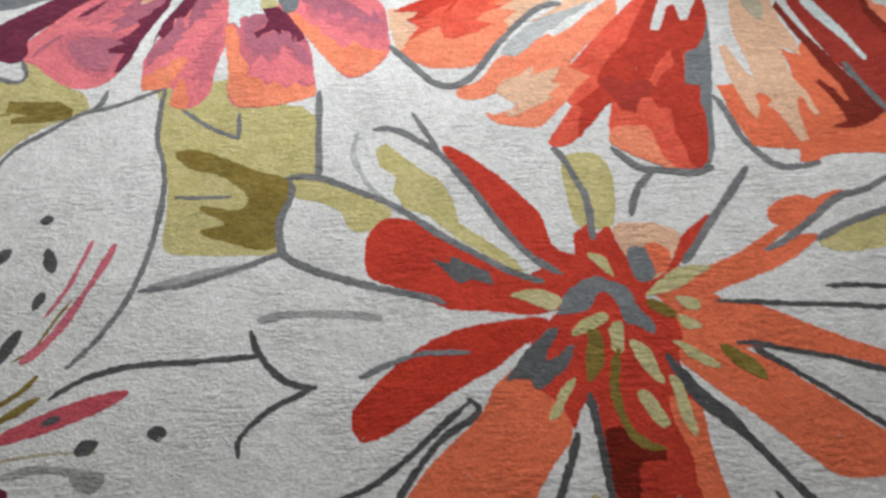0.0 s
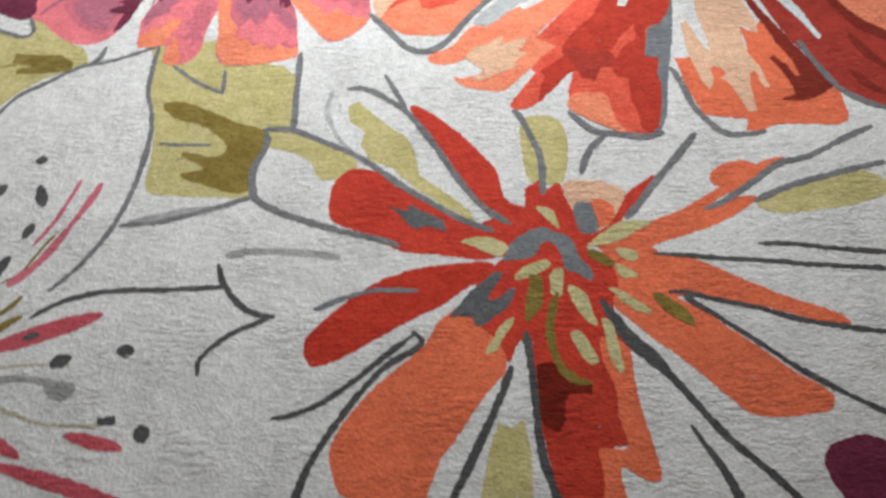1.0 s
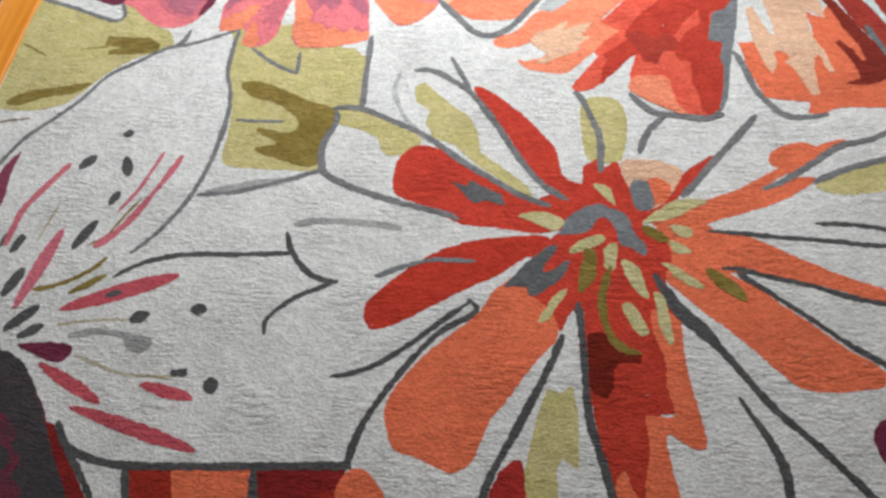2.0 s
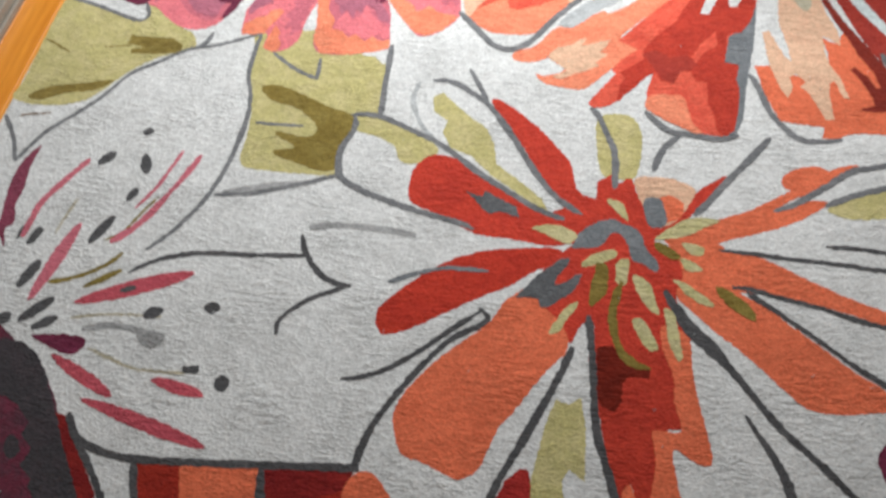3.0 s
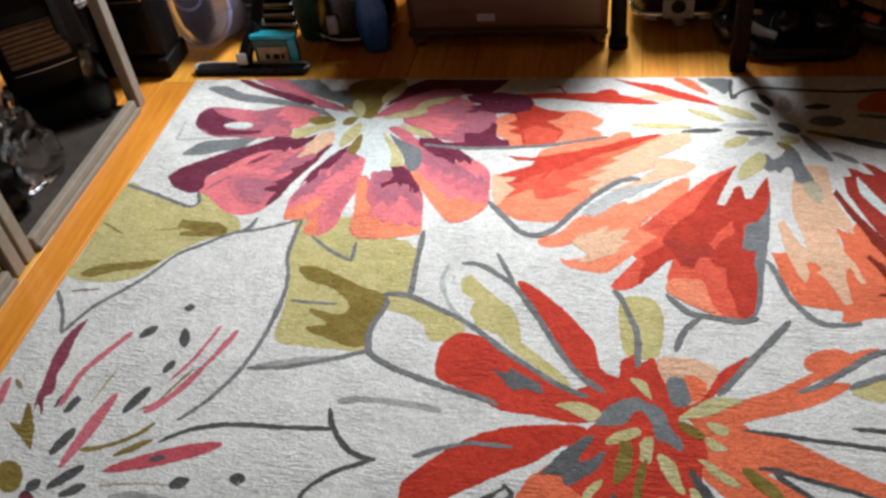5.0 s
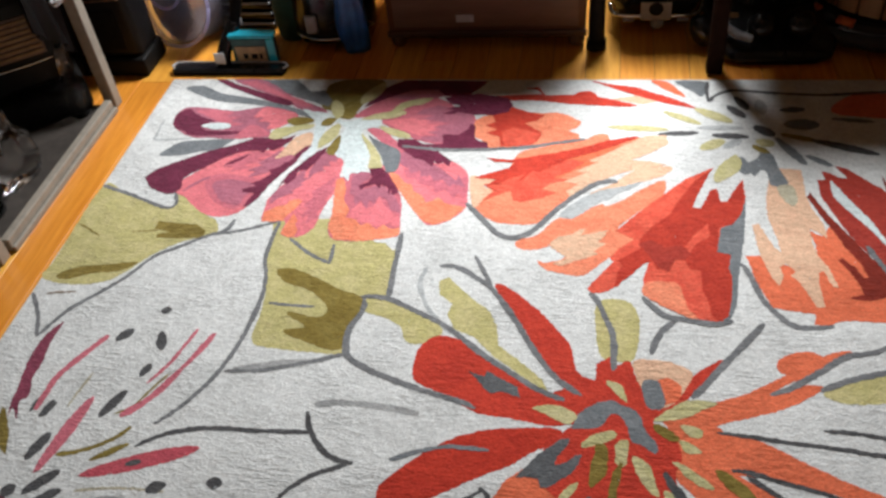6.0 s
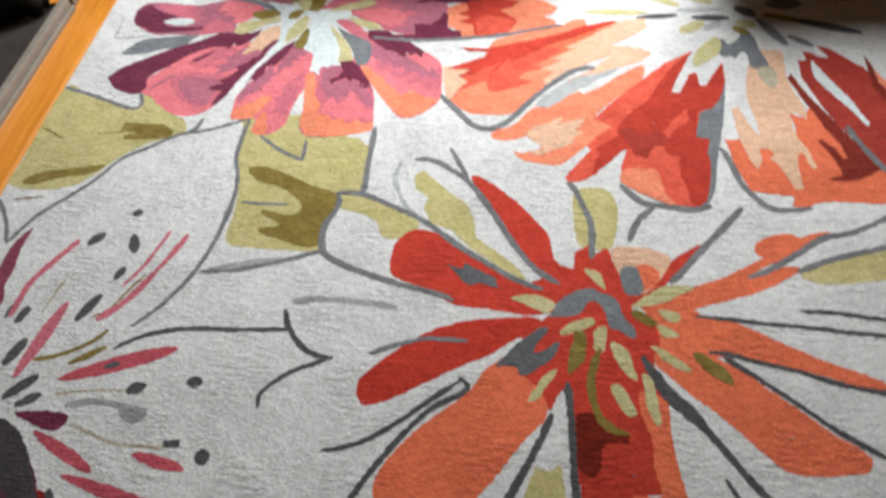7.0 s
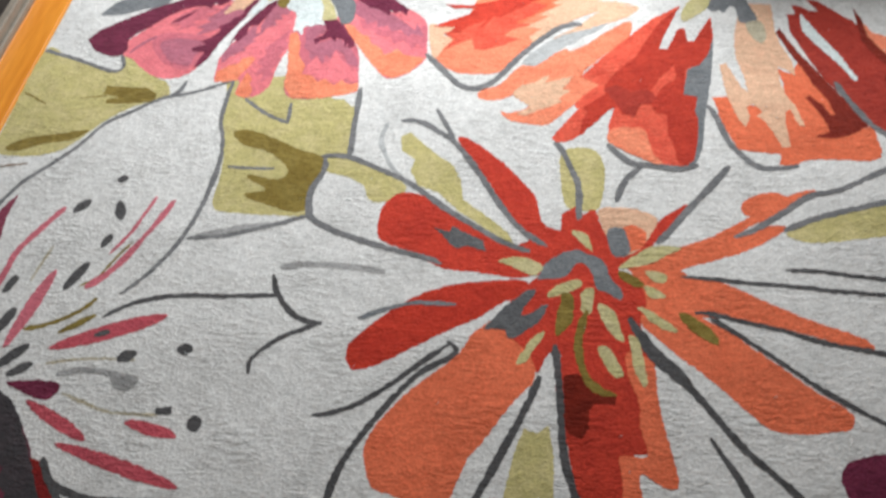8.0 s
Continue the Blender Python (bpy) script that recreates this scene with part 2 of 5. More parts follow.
def shell(sections, steps=28, power=2.6, m=Matrix()):
    """A rounded housing: super-elliptic sections (y, z0, z1, half width) set along y, closed at both ends."""
    bm = bmesh.new()
    rings = []
    for y, z0, z1, hw in sections:
        ring = []
        for a in np.linspace(0, math.tau, steps, endpoint=False):
            c, s = math.cos(a), math.sin(a)
            ring.append(bm.verts.new(m @ Vector((hw * math.copysign(abs(c) ** (2 / power), c), y, (z0 + z1) / 2 + (z1 - z0) / 2 * math.copysign(abs(s) ** (2 / power), s)))))
        rings.append(ring)
    for a, b in zip(rings, rings[1:]):
        for i in range(steps):
            j = (i + 1) % steps
            bm.faces.new((a[i], a[j], b[j], b[i]))
    bm.faces.new(rings[0][::-1])
    bm.faces.new(rings[-1])
    bmesh.ops.recalc_face_normals(bm, faces=bm.faces[:])
    return bm


# ---- the room: floor boards lie 12 mm under the top of the rug's pile ----
FLOOR = -0.012
X0, X1, Y0, Y1, TOP = -0.75, 3.1, -3.6, 1.75, 2.45


def structure(name, bm, material, label):
    return tagged(mesh_object(name, bm, material), label, name.split("_")[0], kind="structure")


structure("wall_north", box(X0 - 0.1, X1 + 0.1, Y1, Y1 + 0.1, FLOOR, TOP, 0), PLASTER, "plain painted wall behind the stored machines")
structure("wall_south", box(X0 - 0.1, X1 + 0.1, Y0 - 0.1, Y0, FLOOR, TOP, 0), PLASTER, "plain painted wall closing the room")
structure("wall_west", box(X0 - 0.1, X0, Y0, Y1, FLOOR, TOP, 0), PLASTER, "plain painted wall behind the shelf")
structure("wall_east", box(X1, X1 + 0.1, Y0, Y1, FLOOR, TOP, 0), PLASTER, "plain painted wall closing the room")
structure("ceiling", box(X0 - 0.1, X1 + 0.1, Y0 - 0.1, Y1 + 0.1, TOP, TOP + 0.1, 0), PLASTER, "plain painted ceiling")
floor = structure("floor", box(X0, X1, Y0, Y1, FLOOR - 0.06, FLOOR - 0.004, 0), DARK_WOOD, "orange varnished oak strip floor with dark joints")

# ---- the things ----
def disc_at(x, y, z, tilt=0, turn=0):
    return pose(x, y, z, tilt, 0, turn)


# storage shelf along the west side, front posts and a low kick rail
def shelf_unit(y0, y1, label):
    s = thing("storage_shelf", (0, 0, FLOOR), label, "shelf", "storage shelves")
    for y in (y0, y1 - 0.031):
        for x in (-0.139, -0.60):
            post = part("post", box(x, x + 0.031, y, y + 0.031, 0, 1.55, 0.003), CREAM, s)
            part("post_cap", box(x - 0.004, x + 0.035, y - 0.004, y + 0.035, 1.55, 1.565, 0.003), CREAM, post)
    rail = part("kick_rail", box(-0.128, -0.108, y0 + 0.043, y1 - 0.043, 0.002, 0.034, 0.003), CREAM, s)
    part("rail_lip", box(-0.107, -0.099, y0 + 0.043, y1 - 0.043, 0.002, 0.015, 0.002), CREAM, rail)
    part("bottom_shelf", box(-0.598, -0.129, y0 + 0.043, y1 - 0.043, 0.004, 0.02, 0.002), SHELF_BASE, s, "worn grey-brown base board")
    part("upper_shelf", box(-0.598, -0.11, y0 + 0.043, y1 - 0.043, 0.92, 0.945, 0.003), CREAM, s)
    part("back_panel", box(-0.612, -0.602, y0, y1, 0.05, 1.5, 0.001), DARK_WOOD, s, "dark back panel")
    return s


shelf_unit(-0.690, -0.088, "cream painted storage shelf with square posts and black machines inside")
shelf_unit(-1.36, -0.700, "cream painted storage shelf beside the rug, next to its twin")


def upright_vacuum(place, turn, label):
    """Upright machine: square-shouldered body, louvred bronze vent over a bright trim, nozzle housing, handle."""
    v = thing("upright_vacuum", place, label, "vacuum cleaner", "stored vacuum cleaners", turn)
    part("body", box(-0.105, 0.105, -0.105, 0.10, 0.085, 0.60, 0.024, 4), DULL_BLACK, v, "black body", True)
    part("shoulder", box(-0.088, 0.088, -0.088, 0.085, 0.602, 0.68, 0.03, 4), SOFT_BLACK, v, "", True)
    part("nozzle_housing", box(-0.115, 0.115, -0.135, 0.11, 0.0, 0.083, 0.022, 3), SOFT_BLACK, v, "matt black nozzle housing", True)
    vent = part("vent_panel", box(-0.078, 0.062, -0.1085, -0.1045, 0.172, 0.272, 0.0015), BROWN, v, "brown vent recess")
    for i in range(7):
        z = 0.178 + i * 0.0132
        part("vent_slat", box(-0.074, 0.058, -0.1125, -0.1088, z, z + 0.0088, 0.0016), GOLD, vent)
    part("trim", tube([(-0.082, -0.109, 0.156), (0.0, -0.110, 0.155), (0.068, -0.108, 0.157)], 0.0026, 8), CHROME, v, "thin bright trim line", True)
    part("front_plate", box(-0.08, 0.08, -0.109, -0.1055, 0.30, 0.56, 0.0015), SOFT_BLACK, v, "dark upper plate")
    part("handle", tube([(0, 0.03, 0.66), (0, 0.05, 0.82), (0, 0.05, 0.98), (0, -0.02, 1.06), (0, -0.09, 1.05)], 0.013), CHROME, v, "bright metal handle", True)
    part("hose", tube([(0.06, 0.11, 0.14), (0.08, 0.125, 0.30), (0.06, 0.12, 0.52), (0.03, 0.09, 0.66)], 0.017, 14, 0.002, 0.003), SOFT_BLACK, v, "ribbed black hose", True)
    for x in (-0.122, 0.122):
        part("wheel", lathe([(0.0, -0.006), (0.026, -0.006), (0.03, -0.003), (0.03, 0.003), (0.026, 0.006), (0.0, 0.006)], disc_at(x, 0.07, 0.03, 0, 0) @ pose(0, 0, 0, 0, 90, 0), 24, 1, False), SOFT_BLACK, v)
    return v


upright_vacuum((-0.310, -0.120, FLOOR + 0.021), 38, "black upright vacuum cleaner with a brass slatted vent on the shelf")
upright_vacuum((-0.370, -0.520, FLOOR + 0.021), 60, "black upright vacuum cleaner standing in a clear bag on the shelf")
upright_vacuum((-0.40, -0.95, FLOOR + 0.021), 70, "black upright vacuum cleaner on the second shelf")


def crumpled_bag(place, w, d, h, material, label, seed):
    """A slack bag: a closed sleeve with deep folds that narrows to a twisted top."""
    b = thing("plastic_bag", place, label, "bag")
    bm = bmesh.new()
    rings = []
    rows, steps = 22, 48
    for r in range(rows):
        t = r / (rows - 1)
        swell = (1 - 0.55 * t) * (0.82 + 0.3 * math.sin(math.pi * min(1, t * 1.3)))
        ring = []
        for k in range(steps):
            a = k / steps * math.tau
            n = noise.noise(Vector((math.cos(a) * 1.9, math.sin(a) * 1.9, t * 3 + seed)))
            f = swell * (1 + 0.30 * n + 0.06 * math.sin(a * 7 + 4 * t + seed))
            ring.append(bm.verts.new((w / 2 * f * math.cos(a), d / 2 * f * math.sin(a), h * t + 0.004 * n)))
        rings.append(ring)
    for a, c in zip(rings, rings[1:]):
        for i in range(steps):
            bm.faces.new((a[i], a[(i + 1) % steps], c[(i + 1) % steps], c[i]))
    bm.faces.new(rings[0][::-1])
    bm.faces.new(rings[-1])
    part("bag_skin", bm, material, b, "", True)
    part("tied_neck", tube([(0, 0, h - 0.01), (0.006, 0.004, h + 0.025), (0.02, -0.004, h + 0.05)], 0.012, 10), material, b, "", True)
    return b


crumpled_bag((-0.215, -0.42, FLOOR + 0.021), 0.11, 0.17, 0.17, FILM, "clear crumpled plastic bag on the shelf beside a machine", 2.0)
crumpled_bag((-0.215, -0.565, FLOOR + 0.021), 0.10, 0.13, 0.12, FILM, "clear crumpled plastic bag at the foot of the shelf", 5.0)
crumpled_bag((-0.172, -0.165, FLOOR + 0.021), 0.055, 0.075, 0.15, FILM, "clear crumpled plastic film beside the shelf post", 7.0)
crumpled_bag((0.452, 0.165, FLOOR), 0.085, 0.06, 0.34, BLUE, "blue plastic bag hanging in folds beside the tub", 9.0)

# floor tool lying at the far edge of the rug
tool = thing("vacuum_floor_tool", (0.135, 0.060, FLOOR), "black plastic vacuum floor tool lying against the rug", "floor tool")
sole = part("sole", box(-0.156, 0.156, -0.024, 0.016, 0.0, 0.015, 0.006, 3), BLACK, tool, "", True)
part("rim", tube([(-0.149, -0.016, 0.015), (-0.150, 0.010, 0.016), (0.0, 0.013, 0.016), (0.150, 0.010, 0.016), (0.149, -0.016, 0.015)], 0.0032, 8), GREY_PLASTIC, sole, "grey upper rim", True)
part("bristle_strip", box(-0.150, 0.150, -0.028, -0.0235, 0.0, 0.009, 0.002), SOFT_BLACK, sole)
part("neck", tube([(-0.018, 0.005, 0.012), (-0.016, 0.022, 0.040), (0.0, 0.040, 0.075), (0.02, 0.058, 0.11)], 0.019, 16), BLACK, tool, "", True)
part("label_plate", box(-0.032, -0.004, -0.012, -0.008, 0.026, 0.056, 0.001), WHITE_TAG, tool, "small white label")
part("wand", tube([(0.02, 0.058, 0.11), (0.05, 0.11, 0.27), (0.09, 0.19, 0.52)], 0.016, 16), SOFT_BLACK, tool, "", True)
part("wand_edge", tube([(0.036, 0.056, 0.10), (0.030, 0.064, 0.135), (0.022, 0.070, 0.165)], 0.005, 8), GREY_PLASTIC, tool, "pale edge", True)

# teal carton with a window in its front
carton = thing("small_carton", (0.202, 0.112, FLOOR), "small teal carton with a printed window, behind the floor tool", "box")
part("carton_body", box(-0.058, 0.058, -0.034, -0.008, 0.0, 0.080, 0.003), TEAL_DARK, carton, "", True)
part("top_flap", box(-0.061, 0.061, -0.037, -0.004, 0.081, 0.092, 0.003), TEAL, carton, "teal top, lightened for its highlight")
part("side_band", box(0.040, 0.0605, -0.0365, -0.0345, 0.002, 0.080, 0.0005), TEAL, carton, "teal edge band")
window = part("window_print", box(-0.048, 0.034, -0.0375, -0.0350, 0.014, 0.060, 0.0005), PRINT, carton, "tan picture behind the window")
for x, w in ((-0.022, 0.012), (0.002, 0.016), (0.019, 0.008)):
    part("print_bar", box(x - w / 2, x + w / 2, -0.0392, -0.0378, 0.026, 0.040, 0.0003), SOFT_BLACK, window)

bottle = thing("plastic_bottle", (0.262, 0.235, FLOOR), "dark teal plastic bottle standing behind the carton", "bottle")
part("bottle_body", shell([(-0.028, 0.0, 0.25, 0.030), (-0.026, 0.0, 0.26, 0.036), (0.026, 0.0, 0.26, 0.036), (0.028, 0.0, 0.25, 0.030)], 28, 5), TEAL_DARK, bottle, "", True)
part("cap", lathe([(0.014, 0.258), (0.016, 0.262), (0.016, 0.29), (0.012, 0.296)], steps=20), BLACK, bottle, "", True)

# clear drum with rings
drum = thing("clear_dust_bin", (-0.028, 0.240, FLOOR), "clear round plastic dust bin with a rolled rim on the boards", "dust bin")
T = pose(0, 0, 0.105, 74, 0, -8)
part("bin_wall", lathe([(0.104, -0.075), (0.107, -0.07), (0.107, 0.06), (0.100, 0.066), (0.096, 0.06), (0.102, -0.068)], T, 48, 1, False), CLEAR, drum, "", True)
part("rim", tube([T @ Vector((0.107 * math.cos(a), 0.107 * math.sin(a), 0.066)) for a in np.linspace(0, math.tau, 25)], 0.0045, 10), MILKY, drum, "", True)
part("inlet_ring", tube([T @ Vector((-0.028 + 0.048 * math.cos(a), 0.038 + 0.048 * math.sin(a), 0.058)) for a in np.linspace(0, math.tau, 21)], 0.004, 10), MILKY, drum, "", True)
part("end_plate", lathe([(0.0, 0.050), (0.100, 0.050), (0.100, 0.054), (0.0, 0.054)], T, 48, 1, False), CLEAR, drum, "", True)
# wide dark core added to darken what shows through the bin
part("dark_core", lathe([(0.07, -0.08), (0.086, -0.075), (0.086, 0.0), (0.05, 0.02), (0.02, 0.022)], T, 32), SOFT_BLACK, drum, "dark core added to darken the inside", True)
part("latch", box(-0.122, -0.100, -0.075, -0.045, 0.028, 0.056, 0.004), GREY_PLASTIC, drum, "pale ribbed latch", True)

# stack of flat black accessories
stack = thing("accessory_rack", (0.115, 0.330, FLOOR), "stacked black plastic accessories with pale edges", "rack")
for i in range(6):
    tray = part("tray", box(-0.085, 0.085, -0.06, 0.06, i * 0.030, i * 0.030 + 0.022, 0.005), BLACK, stack, "", True)
    part("tray_edge", tube([(-0.080, -0.062, i * 0.030 + 0.020), (0.0, -0.064, i * 0.030 + 0.021), (0.080, -0.062, i * 0.030 + 0.020)], 0.0035, 8), GREY_PLASTIC, tray, "", True)

# black tub machine
tub = thing("canister_vacuum", (0.372, 0.275, FLOOR), "black round canister vacuum with a bright lower trim", "vacuum cleaner", "stored vacuum cleaners")
part("tub", lathe([(0.10, 0.012), (0.112, 0.02), (0.114, 0.06), (0.108, 0.20), (0.098, 0.33), (0.07, 0.38), (0.02, 0.40)]), BLACK, tub, "", True)
part("trim", tube([(0.116 * math.sin(a), -0.116 * math.cos(a), 0.030) for a in np.radians((-70, -40, -10, 20, 50, 75))], 0.0035, 8), CHROME, tub, "", True)
part("latch", box(-0.045, -0.015, -0.122, -0.108, 0.05, 0.10, 0.004), GREY_PLASTIC, tub, "dull grey latch", True)
for a in (0.6, 2.2, 3.9, 5.5):
    part("caster", lathe([(0.010, 0.0), (0.014, 0.003), (0.014, 0.012), (0.008, 0.016)], disc_at(0.09 * math.cos(a), 0.09 * math.sin(a), 0), 16), SOFT_BLACK, tub)

# brown chest
chest = thing("wooden_chest", (0.80, 0.165, FLOOR), "dark brown wooden chest standing on short turned feet", "chest")
part("carcass", box(-0.255, 0.248, 0.0, 0.38, 0.036, 0.50, 0.006), CHEST_WOOD, chest, "dark brown body", True)
part("lid", box(-0.265, 0.258, -0.012, 0.39, 0.504, 0.535, 0.008, 3), DARK_WOOD, chest, "", True)
part("lower_moulding", box(-0.258, 0.251, -0.005, 0.002, 0.034, 0.052, 0.002), DARK_WOOD, chest, "", True)
drawer = part("drawer_front", box(-0.238, 0.231, -0.004, 0.0015, 0.062, 0.30, 0.003), CHEST_WOOD, chest, "plain drawer front", True)
part("label_plate", box(-0.075, -0.030, -0.0075, -0.0045, 0.078, 0.098, 0.001), GREY_PLASTIC, drawer, "dull metal label holder")
for x in (-0.235, 0.226):
    for y in (0.022, 0.35):
        part("foot", lathe([(0.010, 0.0), (0.017, 0.004), (0.021, 0.016), (0.017, 0.030), (0.013, 0.036)], disc_at(x, y, 0), 24), BROWN, chest, "turned foot", True)

# standing tubes beside the machines
def standing_wand(place, top, r, material, label):
    w = thing("extension_wand", place, label, "vacuum wand", "standing wands")
    pipe = part("tube", tube([(0, 0, 0.0), tuple(c * 0.5 for c in top), top], r, 18, 0.03), material, w, "", True)
    part("end_cuff", tube([(0, 0, 0.0), tuple(c * 0.05 for c in top)], r * 1.25, 18), SOFT_BLACK, pipe, "", True)
    part("joint_ring", tube([tuple(c * 0.42 for c in top), tuple(c * 0.47 for c in top)], r * 1.18, 18), material, pipe, "", True)
    return w


standing_wand((1.075, 0.165, FLOOR), (0.004, 0.02, 0.46), 0.020, SOFT_BLACK, "black vacuum wand standing on the boards")

# canister with a chrome bumper and a pale plate
can = thing("canister_vacuum", (1.220, 0.280, FLOOR), "black canister vacuum with a chrome bumper and pale plate", "vacuum cleaner", "stored vacuum cleaners")
part("hull", shell([(-0.015, 0.03, 0.34, 0.09), (0.0, 0.012, 0.46, 0.118), (0.10, 0.010, 0.50, 0.124), (0.30, 0.012, 0.48, 0.120), (0.38, 0.03, 0.30, 0.09)], 32, 4), BLACK, can, "", True)
part("bumper", tube([(-0.115, -0.004, 0.064), (-0.105, -0.028, 0.048), (-0.06, -0.036, 0.043), (0.06, -0.036, 0.043), (0.105, -0.028, 0.048), (0.115, -0.004, 0.064)], 0.006, 12), CHROME, can, "polished chrome bumper", True)
badge = part("badge_plate", box(-0.038, 0.038, -0.047, -0.043, 0.034, 0.085, 0.002), CREAM, can, "pale plate with a dark round hole")
part("badge_hole", lathe([(0.0, 0.0), (0.017, 0.0), (0.018, 0.002), (0.0, 0.002)], disc_at(0.0, -0.0472, 0.068, 90), 24, 1, False), SOFT_BLACK, badge)
for x in (-0.066, 0.070):
    part("side_lens", box(x - 0.015, x + 0.015, -0.024, -0.016, 0.018, 0.031, 0.003), GREY_PLASTIC, can, "pale rectangular lens", True)
part("front_caster", lathe([(0.0, -0.006), (0.015, -0.005), (0.018, 0.0), (0.015, 0.005), (0.0, 0.006)], disc_at(0.006, -0.026, 0.018, 90), 24, 1, False), GREY_PLASTIC, can, "dull grey round caster", True)
for x in (-0.12, 0.12):
    part("wheel", lathe([(0.0, -0.014), (0.05, -0.014), (0.056, -0.006), (0.056, 0.006), (0.05, 0.014), (0.0, 0.014)], pose(x, 0.28, 0.056, 0, 90, 0), 32, 1, False), SOFT_BLACK, can, "", True)

# low glossy machine with round shoulders and a ribbed hose
pot = thing("canister_vacuum", (1.50, 0.25, FLOOR), "glossy black canister vacuum with round lamps and ribbed hose", "vacuum cleaner", "stored vacuum cleaners")
part("hull", shell([(-0.175, 0.004, 0.022, 0.09), (-0.16, 0.002, 0.034, 0.122), (-0.08, 0.002, 0.055, 0.15), (0.02, 0.002, 0.10, 0.165), (0.12, 0.004, 0.20, 0.15), (0.28, 0.01, 0.26, 0.13), (0.36, 0.04, 0.20, 0.08)], 32, 3), BLACK, pot, "", True)
part("top_housing", shell([(-0.03, 0.06, 0.12, 0.05), (-0.02, 0.05, 0.15, 0.085), (0.08, 0.08, 0.24, 0.11), (0.20, 0.10, 0.29, 0.11), (0.30, 0.12, 0.25, 0.07)], 32, 2.6), BLACK, pot, "glossy black upper housing", True)
for x, r, z in ((-0.036, 0.034, 0.066), (0.050, 0.036, 0.070)):
    part("glossy_dome", lathe([(r * math.cos(a), r * math.sin(a)) for a in np.radians((-60, -40, -20, 0, 20, 40, 60, 78))], disc_at(x, -0.105, z), 32), BLACK, pot, "mirror-black dome", True)
part("side_wheel", lathe([(0.0, -0.024), (0.022, -0.022), (0.036, -0.012), (0.040, 0.0), (0.036, 0.012), (0.022, 0.022), (0.0, 0.024)], pose(-0.172, -0.078, 0.042, 0, 78, 20), 36, 1, False), BLACK, pot, "glossy black wheel", True)
part("hose", tube([(-0.128, -0.100, 0.074), (-0.112, -0.118, 0.066), (-0.090, -0.138, 0.062), (-0.062, -0.150, 0.058)], 0.0085, 14, 0.0012, 0.0022, 0.0062), GREY_PLASTIC, pot, "ribbed grey hose end", True)
part("hose_cuff", tube([(-0.118, -0.085, 0.086), (-0.092, -0.090, 0.088)], 0.006, 16), GOLD, pot, "brass-coloured cuff", True)

# round floor machine with a grey bumper ring
disc = thing("round_floor_machine", (1.765, 0.300, FLOOR), "black round floor machine with orange patches and grey rim", "floor machine")
part("lower_body", lathe([(0.17, 0.012), (0.185, 0.02), (0.19, 0.055), (0.175, 0.075), (0.05, 0.085), (0.01, 0.086)], steps=56), BLACK, disc, "", True)
part("bumper_ring", lathe([(0.191, 0.018), (0.203, 0.022), (0.205, 0.034), (0.203, 0.046), (0.191, 0.050)], steps=56, close=False), DARK_GREY, disc, "dark grey bumper ring", True)
for a0 in (196, 226, 262, 300):
    part("orange_patch", tube([(0.182 * math.cos(a), 0.182 * math.sin(a), 0.070) for a in np.radians((a0, a0 + 6, a0 + 12))], 0.011, 8), ORANGE, disc, "orange patch", True)
for a in (0.5, 2.6, 4.7):
    part("foot", lathe([(0.012, 0.0), (0.014, 0.003), (0.014, 0.013)], disc_at(0.12 * math.cos(a), 0.12 * math.sin(a), 0), 16), SOFT_BLACK, disc)

# wooden stave tub resting on the round machine
tub2 = thing("stave_tub", (1.80, 0.325, FLOOR + 0.0865), "tan wooden tub with upright staves resting on the machine", "tub")
part("tub_floor", lathe([(0.0, 0.002), (0.196, 0.002), (0.196, 0.014), (0.0, 0.014)], steps=48, close=False), DARK_WOOD, tub2, "", True)
for k in range(24):
    a = k / 24 * math.tau
    bm = box(-0.0245, 0.0245, -0.006, 0.006, 0.0, 0.26, 0.003)
    bm.transform(pose(0.204 * math.cos(a), 0.204 * math.sin(a), 0.0, 0, 0, math.degrees(a) + 90))
    part("stave", bm, TAN_WOOD, tub2)
part("hoop", lathe([(0.211, 0.05), (0.214, 0.052), (0.214, 0.068), (0.211, 0.07)], steps=48, close=False), BROWN, tub2, "dark hoop", True)

# dark leg close to the rug; unseen top and frame added to shade the rug
table = thing("shade_table", (1.335, 0.035, FLOOR), "black-brown leg with an unseen top added to shade the rug", "table")
for x in (0.0, 0.96):
    for y in (0.0, 0.60):
        part("leg", box(x, x + 0.036, y, y + 0.036, 0.0, 0.50, 0.004), BLACK_BROWN, table)
part("front_apron", box(0.037, 0.959, 0.006, 0.028, 0.42, 0.499, 0.003), BLACK_BROWN, table)
part("back_apron", box(0.037, 0.959, 0.608, 0.630, 0.42, 0.499, 0.003), BLACK_BROWN, table)
part("shade_top", box(-0.02, 1.02, -0.02, 0.66, 0.501, 0.53, 0.010, 3), BLACK_BROWN, table, "", True)

# tall dark appliance past the shelf's end
tower = thing("upright_cabinet", (-0.200, 0.085, FLOOR), "tall black enamelled appliance standing past the shelf", "appliance")
part("housing", box(-0.115, 0.112, -0.045, 0.065, 0.05, 1.28, 0.018, 4), DULL_BLACK, tower, "", True)
part("toe_plate", box(-0.118, 0.118, -0.058, 0.07, 0.0, 0.052, 0.008, 3), SOFT_BLACK, tower, "", True)
part("trim", tube([(-0.10, -0.048, 0.215), (0.0, -0.050, 0.213), (0.10, -0.048, 0.217)], 0.003, 8), BROWN, tower, "thin bronze trim line", True)
part("lower_panel", box(-0.085, 0.075, -0.0485, -0.0455, 0.075, 0.185, 0.0012), SOFT_BLACK, tower, "recessed lower panel")
